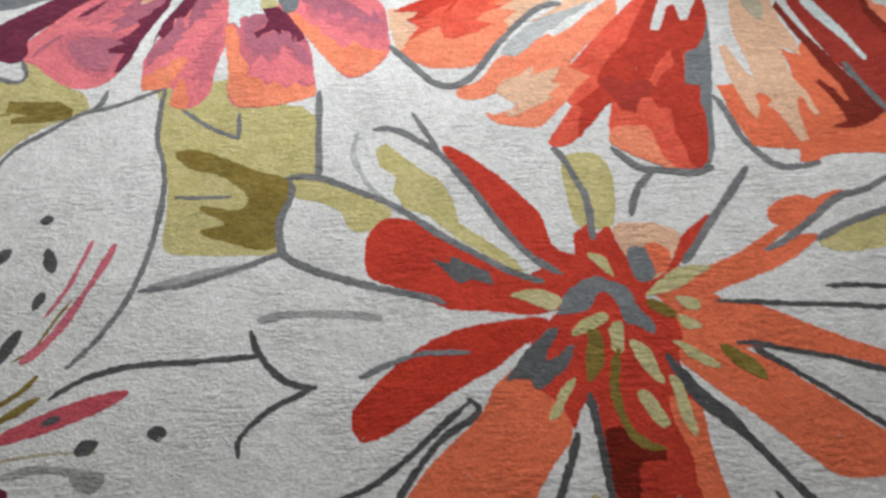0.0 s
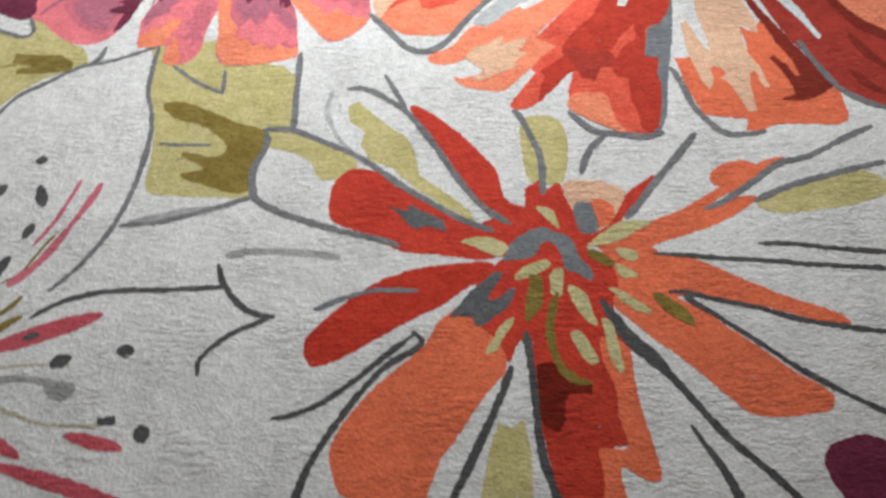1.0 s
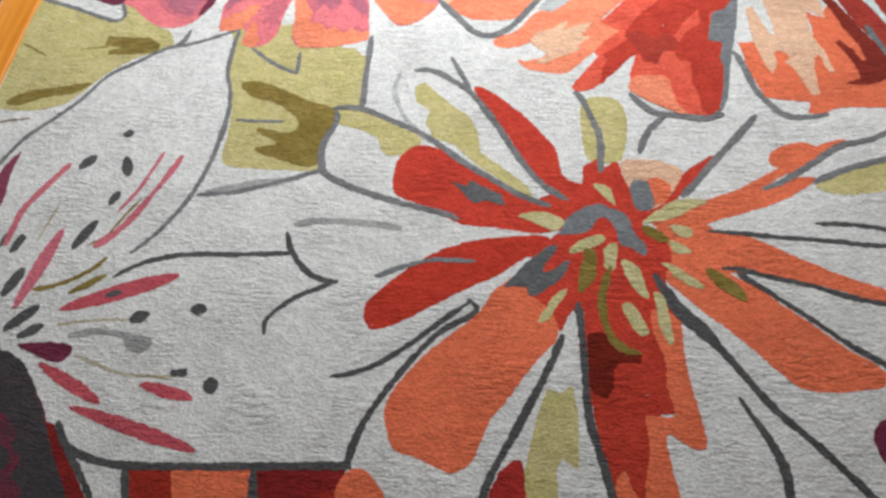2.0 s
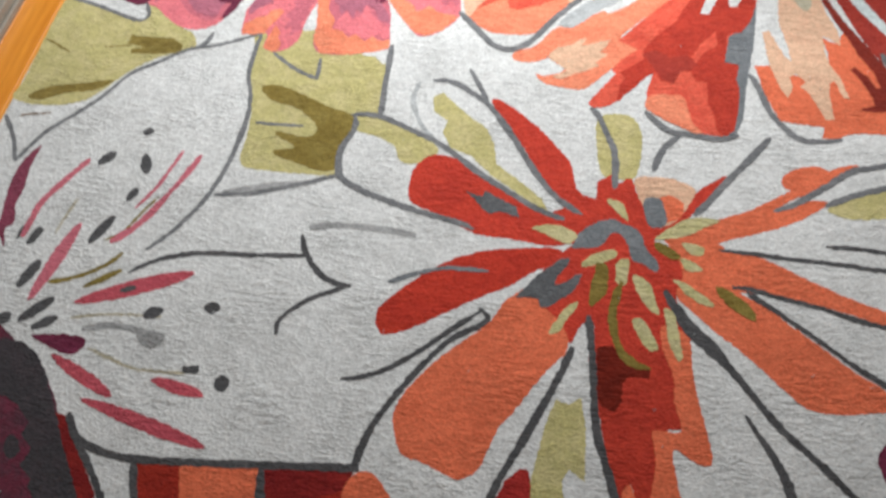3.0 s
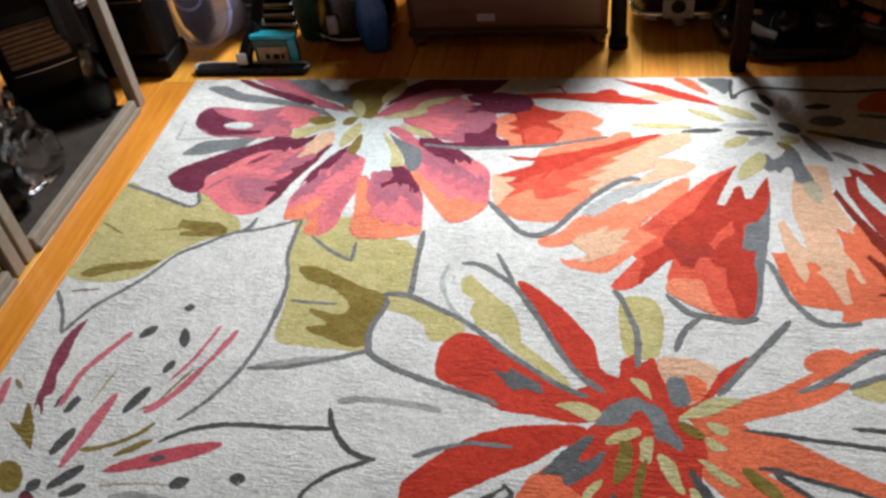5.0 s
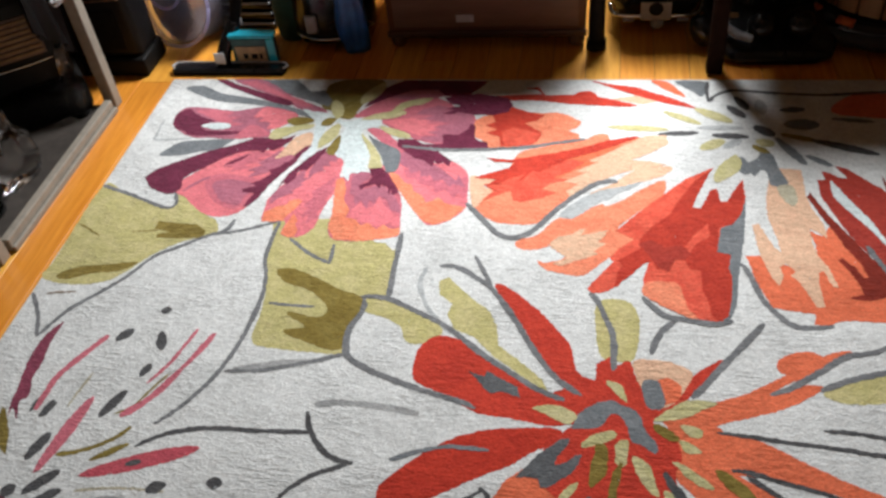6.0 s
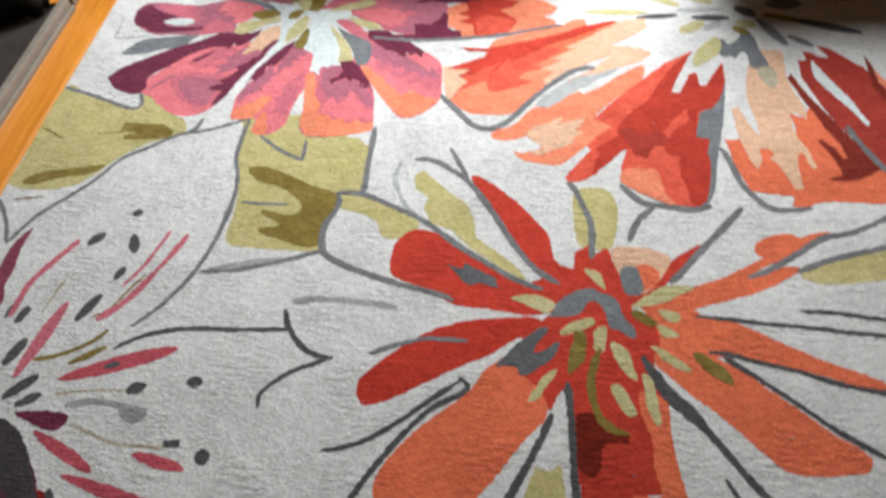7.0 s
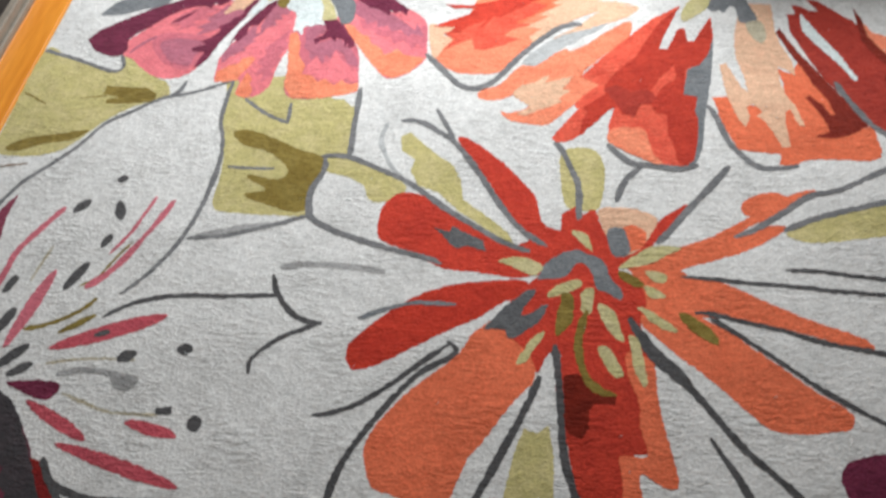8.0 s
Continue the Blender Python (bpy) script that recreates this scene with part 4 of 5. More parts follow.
soft_patch("petal", "plumgrey", 1, (173, -1212), (247, -1249), (275, -1267), (311, -1303), (345, -1355), (394, -1455), (421, -1506), (324, -1512), (237, -1396))
ragged_patch("petal", "soot", 2, (204, -1229), (236, -1233), (266, -1250), (293, -1281), (318, -1316), (337, -1346), (365, -1391), (392, -1430), (419, -1468), (356, -1474), (334, -1453), (334, -1441), (311, -1423), (318, -1407), (317, -1396), (294, -1379), (300, -1361), (270, -1335), (247, -1324), (216, -1316), (177, -1272), (181, -1238))
ragged_patch("petal", "maroon2", 1, (330, -1340), (352, -1346), (376, -1380), (404, -1414), (435, -1452), (464, -1503), (414, -1506), (379, -1430))
contour("line", "darkgrey", 3, 10, (352, -1343), (389, -1389), (420, -1424), (447, -1459), (477, -1503))
soft_patch("petal", "soot", 2, (276, -1382), (291, -1386), (303, -1405), (294, -1416), (278, -1404))
# lily marks
spindle("mark", "cerise", 1, 30, (292, -1158), (474, -1090))
spindle("mark", "darkgrey", 2, 12, (360, -1131), (385, -1124))
soft_patch("mark", "plum", 1, (246, -1221), (290, -1215), (329, -1218), (338, -1231), (325, -1247), (301, -1245))
spindle("mark", "cerise", 1, 20, (290, -1250), (410, -1311))
spindle("mark", "cerise", 1, 20, (461, -1278), (548, -1298))
spindle("mark", "cerise", 1, 22, (364, -1317), (572, -1375))
spindle("mark", "rose", 2, 25, (215, -1159), (246, -1005))
contour("line", "rose", 1, 13, (311, -1041), (349, -1001), (380, -938), (401, -887), (414, -848))
contour("line", "rose", 1, 7, (331, -970), (355, -923), (369, -875), (379, -840))
contour("line", "rose", 1, 14, (154, -1040), (158, -971), (180, -924), (212, -866))
spindle("mark", "darkgrey", 1, 17, (288, -800), (310, -797))
spindle("mark", "darkgrey", 1, 22, (231, -878), (255, -849))
spindle("mark", "darkgrey", 1, 20, (311, -851), (328, -895))
spindle("mark", "darkgrey", 1, 17, (311, -956), (322, -926))
spindle("mark", "darkgrey", 1, 20, (274, -1047), (301, -987))
spindle("mark", "darkgrey", 1, 22, (412, -1173), (443, -1161))
spindle("mark", "darkgrey", 1, 22, (506, -1151), (533, -1152))
ragged_patch("mark", "darkgrey", 1, (501, -1253), (528, -1250), (530, -1263), (504, -1265))
spindle("mark", "darkgrey", 1, 23, (565, -1262), (574, -1289))
soft_patch("mark", "midgrey", 1, (413, -1201), (438, -1197), (460, -1207), (457, -1221), (444, -1229), (422, -1220))
contour("line", "midgrey", 1, 12, (322, -1204), (358, -1195), (396, -1196), (428, -1202))
contour("line", "tan", 1, 5, (344, -1235), (397, -1254), (437, -1264), (509, -1265))
contour("line", "tan", 1, 5, (297, -1185), (342, -1177), (388, -1173), (444, -1174))
spindle("mark", "darkgrey", 1, 22, (211, -1198), (257, -1151))
spindle("mark", "darkgrey", 1, 19, (238, -1209), (276, -1186))
spindle("mark", "darkgrey", 1, 22, (185, -1138), (205, -1082))
spindle("mark", "darkgrey", 1, 12, (168, -1056), (178, -1016))
contour("line", "darkolive", 1, 9, (234, -1124), (279, -1111), (319, -1086), (341, -1060))
spindle("mark", "darkolive", 1, 14, (296, -1130), (352, -1092))
soft_patch("mark", "wine", 1, (108, -841), (107, -888), (114, -942), (114, -977), (127, -1012), (116, -1027), (130, -1062), (109, -1038), (111, -1057), (100, -1026), (96, -994), (88, -958), (83, -910), (90, -868))
spindle("mark", "darkgrey", 1, 9, (145, -1045), (150, -1012))
spindle("mark", "darkgrey", 1, 11, (172, -1054), (184, -1020))
contour("line", "darkolive", 1, 5, (365, -944), (346, -977), (326, -1019), (300, -1037))
contour("line", "tan", 1, 5, (222, -954), (214, -995), (209, -1030))
ragged_patch("mark", "darkolive", 1, (78, -1082), (101, -1084), (90, -1038), (98, -1041), (131, -1089), (148, -1132), (113, -1108))
soft_patch("mark", "darkolive", 1, (107, -1162), (136, -1157), (161, -1181), (162, -1207), (133, -1206))
spindle("mark", "darkgrey", 1, 24, (178, -1205), (195, -1185))
spindle("mark", "rose", 1, 18, (38, -1067), (25, -987))
spindle("mark", "brown", 1, 9, (39, -990), (63, -1011))
# pink flower
soft_patch("petal", "mauve", 1, (171, -9), (245, -4), (303, -44), (350, -82), (426, -124), (450, -145), (426, -152), (379, -133), (343, -109), (280, -69))
ragged_patch("petal", "rose", 2, (191, -15), (232, -10), (270, -34), (325, -70), (375, -95), (412, -124), (383, -124), (341, -99), (287, -67), (234, -38))
ragged_patch("petal", "greyblue", 2, (246, -5), (339, -4), (387, -58), (422, -53), (450, -95), (449, -124), (415, -107), (374, -90), (332, -70), (292, -34))
soft_patch("petal", "white", 3, (340, -6), (374, -6), (408, -43), (399, -53), (375, -40))
soft_patch("petal", "plum", 2, (124, -6), (147, -6), (193, -30), (280, -69), (350, -102), (346, -119), (298, -104), (228, -69), (168, -38))
soft_patch("petal", "greyblue", 1, (51, -42), (95, -34), (161, -68), (226, -84), (290, -102), (355, -124), (404, -148), (424, -171), (402, -166), (353, -143), (297, -124), (220, -111), (157, -101), (94, -73))
soft_patch("petal", "greyblue", 1, (92, -323), (109, -288), (131, -270), (198, -261), (253, -256), (240, -280), (227, -302), (187, -307), (144, -323))
contour("line", "palegrey", 1, 6, (49, -181), (49, -209), (53, -242), (54, -262), (99, -262), (150, -255))
soft_patch("petal", "mauve", 1, (74, -191), (72, -155), (94, -128), (153, -133), (215, -143), (256, -133), (290, -124), (336, -133), (381, -157), (378, -180), (357, -197), (332, -217), (334, -246), (287, -253), (240, -258), (196, -254), (156, -255), (122, -241), (88, -216))
ragged_patch("petal", "rose", 2, (115, -143), (170, -138), (218, -150), (202, -167), (241, -169), (218, -185), (255, -197), (237, -206), (190, -188), (165, -176))
ragged_patch("petal", "plum", 3, (74, -191), (72, -155), (96, -133), (120, -157), (154, -176), (179, -186), (163, -195), (151, -209), (175, -227), (229, -227), (260, -224), (254, -238), (206, -243), (153, -246), (129, -243), (121, -230), (88, -216))
soft_patch("petal", "pink", 3, (275, -157), (291, -128), (337, -138), (378, -157), (372, -185), (345, -213), (319, -215), (322, -192), (290, -185), (300, -171), (274, -171))
soft_patch("petal", "rose", 2, (260, -224), (278, -201), (314, -217), (332, -240), (294, -251), (253, -256))
soft_patch("mark", "pale", 4, (153, -207), (178, -195), (210, -195), (227, -204), (218, -218), (187, -220))
soft_patch("petal", "pink", 1, (183, -451), (182, -413), (207, -380), (240, -340), (277, -308), (309, -299), (337, -301), (380, -285), (407, -310), (419, -325), (406, -352), (384, -413), (373, -461), (359, -499), (341, -520), (312, -530), (279, -525), (245, -502), (214, -473))
ragged_patch("petal", "rose", 2, (261, -361), (278, -331), (311, -305), (340, -303), (370, -313), (332, -330), (355, -338), (306, -354), (327, -364), (281, -381), (289, -364))
ragged_patch("petal", "mauve", 3, (358, -326), (377, -300), (416, -317), (415, -337), (390, -367), (360, -387), (329, -398), (344, -376), (322, -374), (353, -353), (338, -349))
soft_patch("petal", "rose", 2, (236, -412), (260, -389), (312, -392), (361, -407), (369, -450), (357, -484), (335, -503), (299, -493), (262, -460))
soft_patch("petal", "mauve", 3, (259, -425), (283, -407), (318, -410), (361, -423), (359, -442), (345, -462), (341, -490), (318, -489), (290, -473))
contour("line", "mauve", 3, 8, (199, -450), (209, -434), (224, -416), (244, -398))
ragged_patch("petal", "plum", 3, (90, -407), (103, -378), (146, -346), (201, -309), (261, -280), (301, -253), (335, -251), (377, -253), (398, -239), (393, -261), (374, -290), (358, -300), (346, -292), (339, -309), (326, -301), (303, -301), (273, -314), (246, -336), (216, -370), (195, -387), (183, -407), (190, -443), (181, -457), (167, -463), (139, -452), (116, -439))
ragged_patch("petal", "plum", 3, (260, -355), (280, -335), (311, -314), (299, -333), (280, -352))
ragged_patch("petal", "plum", 4, (434, -282), (448, -278), (435, -306), (424, -346), (403, -388), (388, -426), (376, -470), (361, -497), (352, -495), (357, -471), (364, -452), (337, -449), (331, -439), (360, -427), (344, -419), (363, -407), (382, -383), (371, -371), (394, -358), (411, -325))
soft_patch("petal", "pink", 1, (492, -303), (523, -323), (534, -329), (538, -370), (540, -409), (540, -447), (531, -484), (527, -521), (524, -556), (507, -579), (485, -587), (460, -576), (459, -539), (434, -536), (408, -541), (402, -507), (401, -470), (411, -437), (423, -412), (444, -372), (466, -330))
ragged_patch("petal", "mauve", 2, (407, -488), (403, -460), (411, -437), (439, -401), (446, -374), (458, -369), (461, -397), (474, -393), (457, -417), (466, -420), (444, -440), (451, -446), (425, -463))
ragged_patch("petal", "mauve", 2, (487, -299), (522, -323), (517, -336), (501, -336), (510, -352), (491, -352), (499, -368), (479, -381), (471, -401), (466, -373), (473, -332))
ragged_patch("petal", "rose", 2, (534, -384), (529, -419), (541, -434), (526, -466), (534, -479), (518, -508), (526, -523), (504, -544), (504, -516), (487, -524), (496, -495), (482, -488), (499, -458), (489, -443), (509, -419))
ragged_patch("petal", "orange", 2, (408, -541), (404, -512), (418, -501), (427, -493), (444, -487), (450, -474), (466, -466), (478, -473), (470, -499), (459, -518), (453, -539))
ragged_patch("petal", "orange", 2, (460, -576), (462, -549), (470, -514), (485, -535), (483, -549), (493, -566), (490, -585), (478, -587))
ragged_patch("petal", "plum", 3, (485, -282), (485, -301), (474, -336), (460, -369), (441, -372), (441, -397), (428, -421), (417, -412), (411, -439), (413, -416), (421, -382), (442, -341), (465, -303))
soft_patch("petal", "rose", 1, (562, -379), (579, -371), (606, -378), (627, -358), (652, -387), (675, -425), (692, -471), (699, -524), (704, -570), (683, -581), (628, -591), (574, -588), (554, -555), (552, -511), (542, -456), (535, -399), (551, -389))
ragged_patch("petal", "pink", 2, (592, -495), (606, -473), (621, -494), (635, -483), (642, -456), (656, -479), (669, -496), (697, -517), (700, -548), (673, -538), (654, -549), (626, -540), (607, -529), (586, -524), (587, -506))
ragged_patch("petal", "mauve", 3, (565, -383), (585, -371), (608, -374), (609, -394), (594, -410), (593, -433), (621, -420), (646, -420), (672, -449), (691, -480), (695, -503), (672, -493), (658, -462), (639, -450), (634, -476), (622, -465), (620, -491), (605, -466), (594, -481), (584, -452), (573, -441), (572, -418))
ragged_patch("petal", "orange", 2, (554, -555), (552, -511), (542, -456), (535, -399), (549, -393), (563, -428), (567, -465), (586, -496), (584, -521), (607, -527), (620, -544), (635, -536), (655, -555), (666, -540), (685, -552), (703, -548), (705, -571), (683, -581), (628, -591), (574, -588))
ragged_patch("petal", "plum", 4, (599, -359), (627, -356), (646, -377), (669, -415), (679, -438), (667, -446), (661, -427), (660, -448), (652, -420), (638, -414), (634, -428), (623, -411), (605, -421), (595, -434), (587, -419), (606, -407), (611, -388))
soft_patch("petal", "pink", 1, (626, -354), (654, -313), (696, -321), (749, -336), (775, -328), (799, -345), (818, -374), (826, -430), (827, -481), (800, -520), (768, -537), (749, -531), (719, -491), (687, -443), (657, -397))
ragged_patch("petal", "rose", 2, (675, -357), (719, -368), (753, -395), (789, -409), (800, -386), (818, -378), (826, -427), (821, -456), (807, -435), (797, -453), (777, -424), (759, -436), (748, -414), (721, -410), (708, -392), (688, -388))
ragged_patch("petal", "orange", 2, (644, -366), (666, -377), (686, -404), (702, -411), (710, -430), (732, -448), (742, -466), (756, -462), (766, -450), (783, -468), (805, -474), (827, -481), (800, -520), (768, -537), (745, -526), (719, -491), (687, -443), (657, -397))
ragged_patch("petal", "mauve", 3, (645, -307), (673, -296), (716, -328), (744, -344), (758, -356), (796, -394), (799, -374), (818, -416), (791, -405), (785, -416), (767, -394), (748, -398), (738, -379), (719, -384), (713, -364), (693, -373), (687, -357), (669, -345))
ragged_patch("petal", "plum", 4, (642, -250), (684, -250), (707, -271), (743, -295), (775, -326), (773, -347), (758, -332), (749, -340), (738, -328), (738, -348), (724, -336), (712, -324), (694, -321), (673, -301), (647, -276))
# dark olive picked to include the shadow that falls on this field
soft_patch("petal", "darkolive", 1, (432, -124), (426, -65), (430, -25), (469, -5), (556, -6), (572, -47), (557, -81), (534, -105), (525, -138), (518, -171), (491, -171), (462, -143))
soft_patch("petal", "rose", 1, (523, -166), (538, -134), (562, -105), (594, -81), (634, -57), (693, -63), (712, -92), (668, -115), (637, -134), (587, -157))
ragged_patch("petal", "mauve", 2, (594, -81), (633, -52), (704, -43), (725, -73), (700, -87), (668, -77), (652, -96), (622, -91))
ragged_patch("petal", "plum", 2, (536, -124), (555, -71), (572, -42), (614, -7), (699, -8), (664, -38), (644, -52), (627, -62), (596, -79), (574, -96))
ragged_patch("petal", "plum", 2, (639, -52), (668, -33), (699, -8), (824, -10), (803, -44), (784, -68), (773, -87), (725, -73), (705, -48))
soft_patch("petal", "rose", 1, (585, -162), (637, -134), (667, -113), (711, -87), (759, -125), (703, -125), (649, -162), (608, -184))
soft_patch("petal", "rose", 2, (583, -180), (611, -175), (646, -152), (667, -134), (702, -115), (757, -129), (803, -152), (810, -188), (796, -219), (778, -232), (743, -232), (748, -264), (714, -262), (684, -250), (647, -229), (612, -202))
ragged_patch("petal", "pink", 3, (595, -184), (627, -171), (659, -166), (684, -175), (704, -166), (700, -189), (743, -195), (717, -211), (732, -228), (692, -237), (664, -224), (631, -207))
ragged_patch("petal", "mauve", 3, (680, -134), (715, -115), (757, -129), (803, -152), (810, -193), (796, -219), (778, -232), (743, -232), (748, -262), (722, -260), (689, -252), (698, -241), (733, -234), (706, -224), (737, -211), (715, -202), (755, -188), (725, -180), (684, -171), (711, -157), (667, -152))
ragged_patch("petal", "plum", 4, (743, -230), (778, -232), (797, -210), (802, -188), (813, -197), (817, -244), (828, -253), (846, -257), (851, -278), (804, -284), (740, -281), (704, -275), (664, -250), (700, -267), (748, -266))
ragged_patch("petal", "plum", 4, (726, -82), (771, -73), (803, -64), (844, -74), (877, -83), (890, -109), (884, -139), (852, -152), (800, -152), (770, -143), (750, -152), (731, -148), (755, -134), (733, -129), (769, -116), (741, -106))
soft_patch("petal", "rose", 2, (564, -216), (575, -207), (607, -220), (634, -250), (664, -284), (682, -300), (663, -309), (637, -293), (608, -263), (584, -238))
soft_patch("flower_centre", "pale", 3, (387, -136), (417, -143), (454, -152), (502, -182), (541, -175), (585, -171), (590, -202), (560, -211), (553, -227), (566, -266), (589, -308), (592, -357), (590, -384), (574, -377), (560, -373), (561, -403), (545, -379), (536, -335), (510, -309), (504, -245), (508, -207), (471, -180), (463, -203), (463, -245), (462, -291), (447, -329), (435, -325), (446, -287), (438, -223), (431, -185))
soft_patch("seed", "khaki2", 4, (334, -246), (342, -217), (378, -206), (427, -194), (428, -212), (397, -224), (370, -250), (348, -257))
soft_patch("seed", "darkolive", 4, (361, -180), (388, -166), (423, -176), (422, -189), (383, -201))
soft_patch("seed", "peach", 4, (374, -328), (384, -300), (398, -252), (426, -230), (440, -239), (443, -278), (422, -316), (398, -325))
soft_patch("seed", "mauve", 5, (386, -330), (406, -315), (419, -325), (403, -342))
soft_patch("seed", "darkolive", 5, (448, -198), (451, -178), (465, -169), (480, -173), (474, -194), (460, -203))
soft_patch("seed", "khaki2", 4, (463, -288), (462, -239), (480, -201), (495, -196), (499, -234), (483, -269))
soft_patch("seed", "darkolive", 4, (487, -299), (492, -267), (503, -238), (511, -260), (512, -294), (504, -315))
soft_patch("seed", "khaki2", 4, (458, -138), (455, -102), (465, -98), (484, -119), (492, -157), (480, -173))
soft_patch("seed", "khaki2", 4, (524, -108), (524, -71), (548, -34), (569, -17), (572, -47), (558, -84), (541, -103))
soft_patch("seed", "khaki2", 4, (541, -175), (572, -152), (611, -141), (638, -139), (642, -152), (616, -168), (577, -175))
soft_patch("seed", "khaki2", 4, (606, -143), (625, -108), (657, -91), (697, -84), (680, -108), (648, -120), (630, -136))
soft_patch("seed", "khaki2", 4, (590, -202), (617, -207), (661, -228), (670, -246), (644, -244), (614, -229))
soft_patch("seed", "khaki2", 4, (554, -234), (582, -264), (610, -308), (626, -354), (614, -356), (596, -355), (589, -308))
soft_patch("petal", "greyblue", 4, (571, -238), (593, -255), (623, -272), (656, -297), (663, -353), (650, -373), (634, -360), (620, -322), (600, -287))
# orange flower
ragged_patch("petal", "orange", 1, (803, -177), (827, -159), (867, -139), (916, -139), (961, -144), (993, -139), (1025, -155), (1051, -177), (1041, -200), (1022, -211), (1047, -224), (1050, -247), (1000, -260), (939, -273), (866, -280), (845, -274), (835, -249), (819, -242))
ragged_patch("petal", "red", 2, (845, -148), (870, -130), (888, -116), (909, -130), (929, -139), (968, -152), (949, -175), (925, -184), (946, -203), (965, -220), (956, -252), (939, -268), (878, -273), (871, -236), (840, -223), (865, -210), (836, -193), (858, -179))
ragged_patch("petal", "brightred", 3, (875, -218), (901, -201), (945, -214), (960, -224), (952, -252), (936, -266), (885, -269))
ragged_patch("petal", "red", 2, (762, -63), (844, -74), (930, -67), (956, -67), (943, -48), (915, -41), (945, -36), (963, -70), (1028, -68), (1041, -56), (1060, -52), (1077, -59), (1083, -75), (1118, -87), (1177, -110), (1156, -117), (1081, -112), (1017, -105), (938, -91), (873, -93), (831, -78))
ragged_patch("petal", "peach", 1, (1116, -85), (1169, -71), (1219, -92), (1187, -106), (1144, -94))
soft_patch("petal", "red", 2, (1069, -8), (1105, -21), (1169, -36), (1213, -60), (1256, -83), (1303, -120), (1279, -115), (1231, -99), (1194, -81), (1137, -52))
soft_patch("petal", "coral", 2, (1205, -8), (1240, -11), (1264, -42), (1281, -75), (1251, -58), (1226, -34))
soft_patch("petal", "greyblue", 1, (1261, -11), (1329, -12), (1332, -43), (1316, -73), (1299, -54))
contour("line", "darkgrey", 2, 9, (1334, -12), (1329, -54), (1333, -91), (1343, -73), (1368, -55), (1393, -48), (1477, -58), (1536, -63), (1594, -64), (1770, -45))
soft_patch("petal", "orange", 1, (849, -487), (846, -466), (869, -426), (884, -392), (904, -353), (923, -293), (988, -266), (1060, -242), (1083, -224), (1108, -223), (1120, -246), (1179, -233), (1232, -237), (1190, -290), (1132, -330), (1098, -387), (1054, -433), (1011, -479), (986, -514), (959, -527), (903, -525), (873, -511))
ragged_patch("petal", "peach", 2, (1191, -227), (1234, -223), (1238, -253), (1209, -281), (1179, -302), (1158, -314), (1199, -317), (1231, -328), (1187, -340), (1144, -356), (1094, -387), (1054, -424), (1020, -463), (1036, -436), (1027, -422), (1051, -397), (1023, -390), (1066, -359), (1047, -354), (1095, -320), (1062, -327), (1111, -291), (1144, -262))
ragged_patch("petal", "coral", 2, (1006, -385), (1044, -350), (1086, -323), (1064, -319), (1108, -291), (1141, -262), (1096, -271), (1049, -299), (1015, -328), (994, -370))
ragged_patch("petal", "brightred", 3, (850, -477), (861, -457), (888, -438), (914, -424), (921, -455), (942, -458), (981, -444), (1007, -426), (978, -417), (995, -398), (1032, -383), (1000, -378), (1028, -360), (1062, -327), (1038, -315), (991, -328), (922, -353), (895, -391), (856, -407), (881, -425), (866, -448))
ragged_patch("petal", "red", 4, (831, -385), (863, -367), (903, -349), (915, -329), (871, -328), (852, -314), (901, -320), (942, -309), (1001, -292), (1060, -271), (1108, -246), (1168, -229), (1176, -233), (1132, -260), (1085, -287), (1038, -308), (992, -342), (970, -361), (955, -356), (936, -387), (923, -394), (942, -366), (907, -385), (888, -403), (858, -409), (882, -388))
soft_patch("petal", "peach", 2, (825, -380), (859, -386), (880, -392), (856, -409), (876, -425), (862, -448), (850, -477), (837, -466))
contour("line", "grey", 4, 12, (827, -467), (855, -501), (881, -535), (901, -557), (929, -568), (956, -557), (981, -528), (1006, -488), (1033, -452), (1060, -421), (1087, -396), (1115, -386), (1132, -388))
contour("line", "grey", 4, 9, (656, -276), (741, -287), (817, -286), (866, -282), (939, -273), (999, -257), (1062, -242))
soft_patch("petal", "peach", 1, (1077, -427), (1121, -394), (1167, -348), (1229, -332), (1243, -343), (1217, -369), (1183, -385), (1144, -404))
ragged_patch("petal", "palegrey", 2, (1016, -499), (1033, -469), (1060, -442), (1093, -418), (1144, -401), (1184, -381), (1166, -404), (1130, -426), (1117, -444), (1102, -448), (1067, -486), (1041, -509))
soft_patch("petal", "orange", 1, (937, -585), (946, -572), (972, -561), (988, -544), (1015, -506), (1042, -507), (1067, -481), (1100, -459), (1111, -465), (1144, -443), (1177, -412), (1224, -379), (1221, -429), (1187, -465), (1155, -500), (1133, -535), (1165, -560), (1123, -606), (1093, -641), (1068, -664), (1032, -661), (1000, -651), (983, -629), (999, -633), (1025, -625), (1034, -613), (1018, -601), (1006, -586), (986, -596), (954, -600))
ragged_patch("petal", "peach", 2, (1004, -579), (1020, -559), (1046, -552), (1058, -538), (1071, -534), (1063, -554), (1091, -544), (1114, -536), (1106, -556), (1095, -572), (1112, -575), (1088, -598), (1096, -604), (1071, -620), (1051, -627), (1029, -641), (1014, -635), (1038, -619), (1020, -601), (1007, -592))
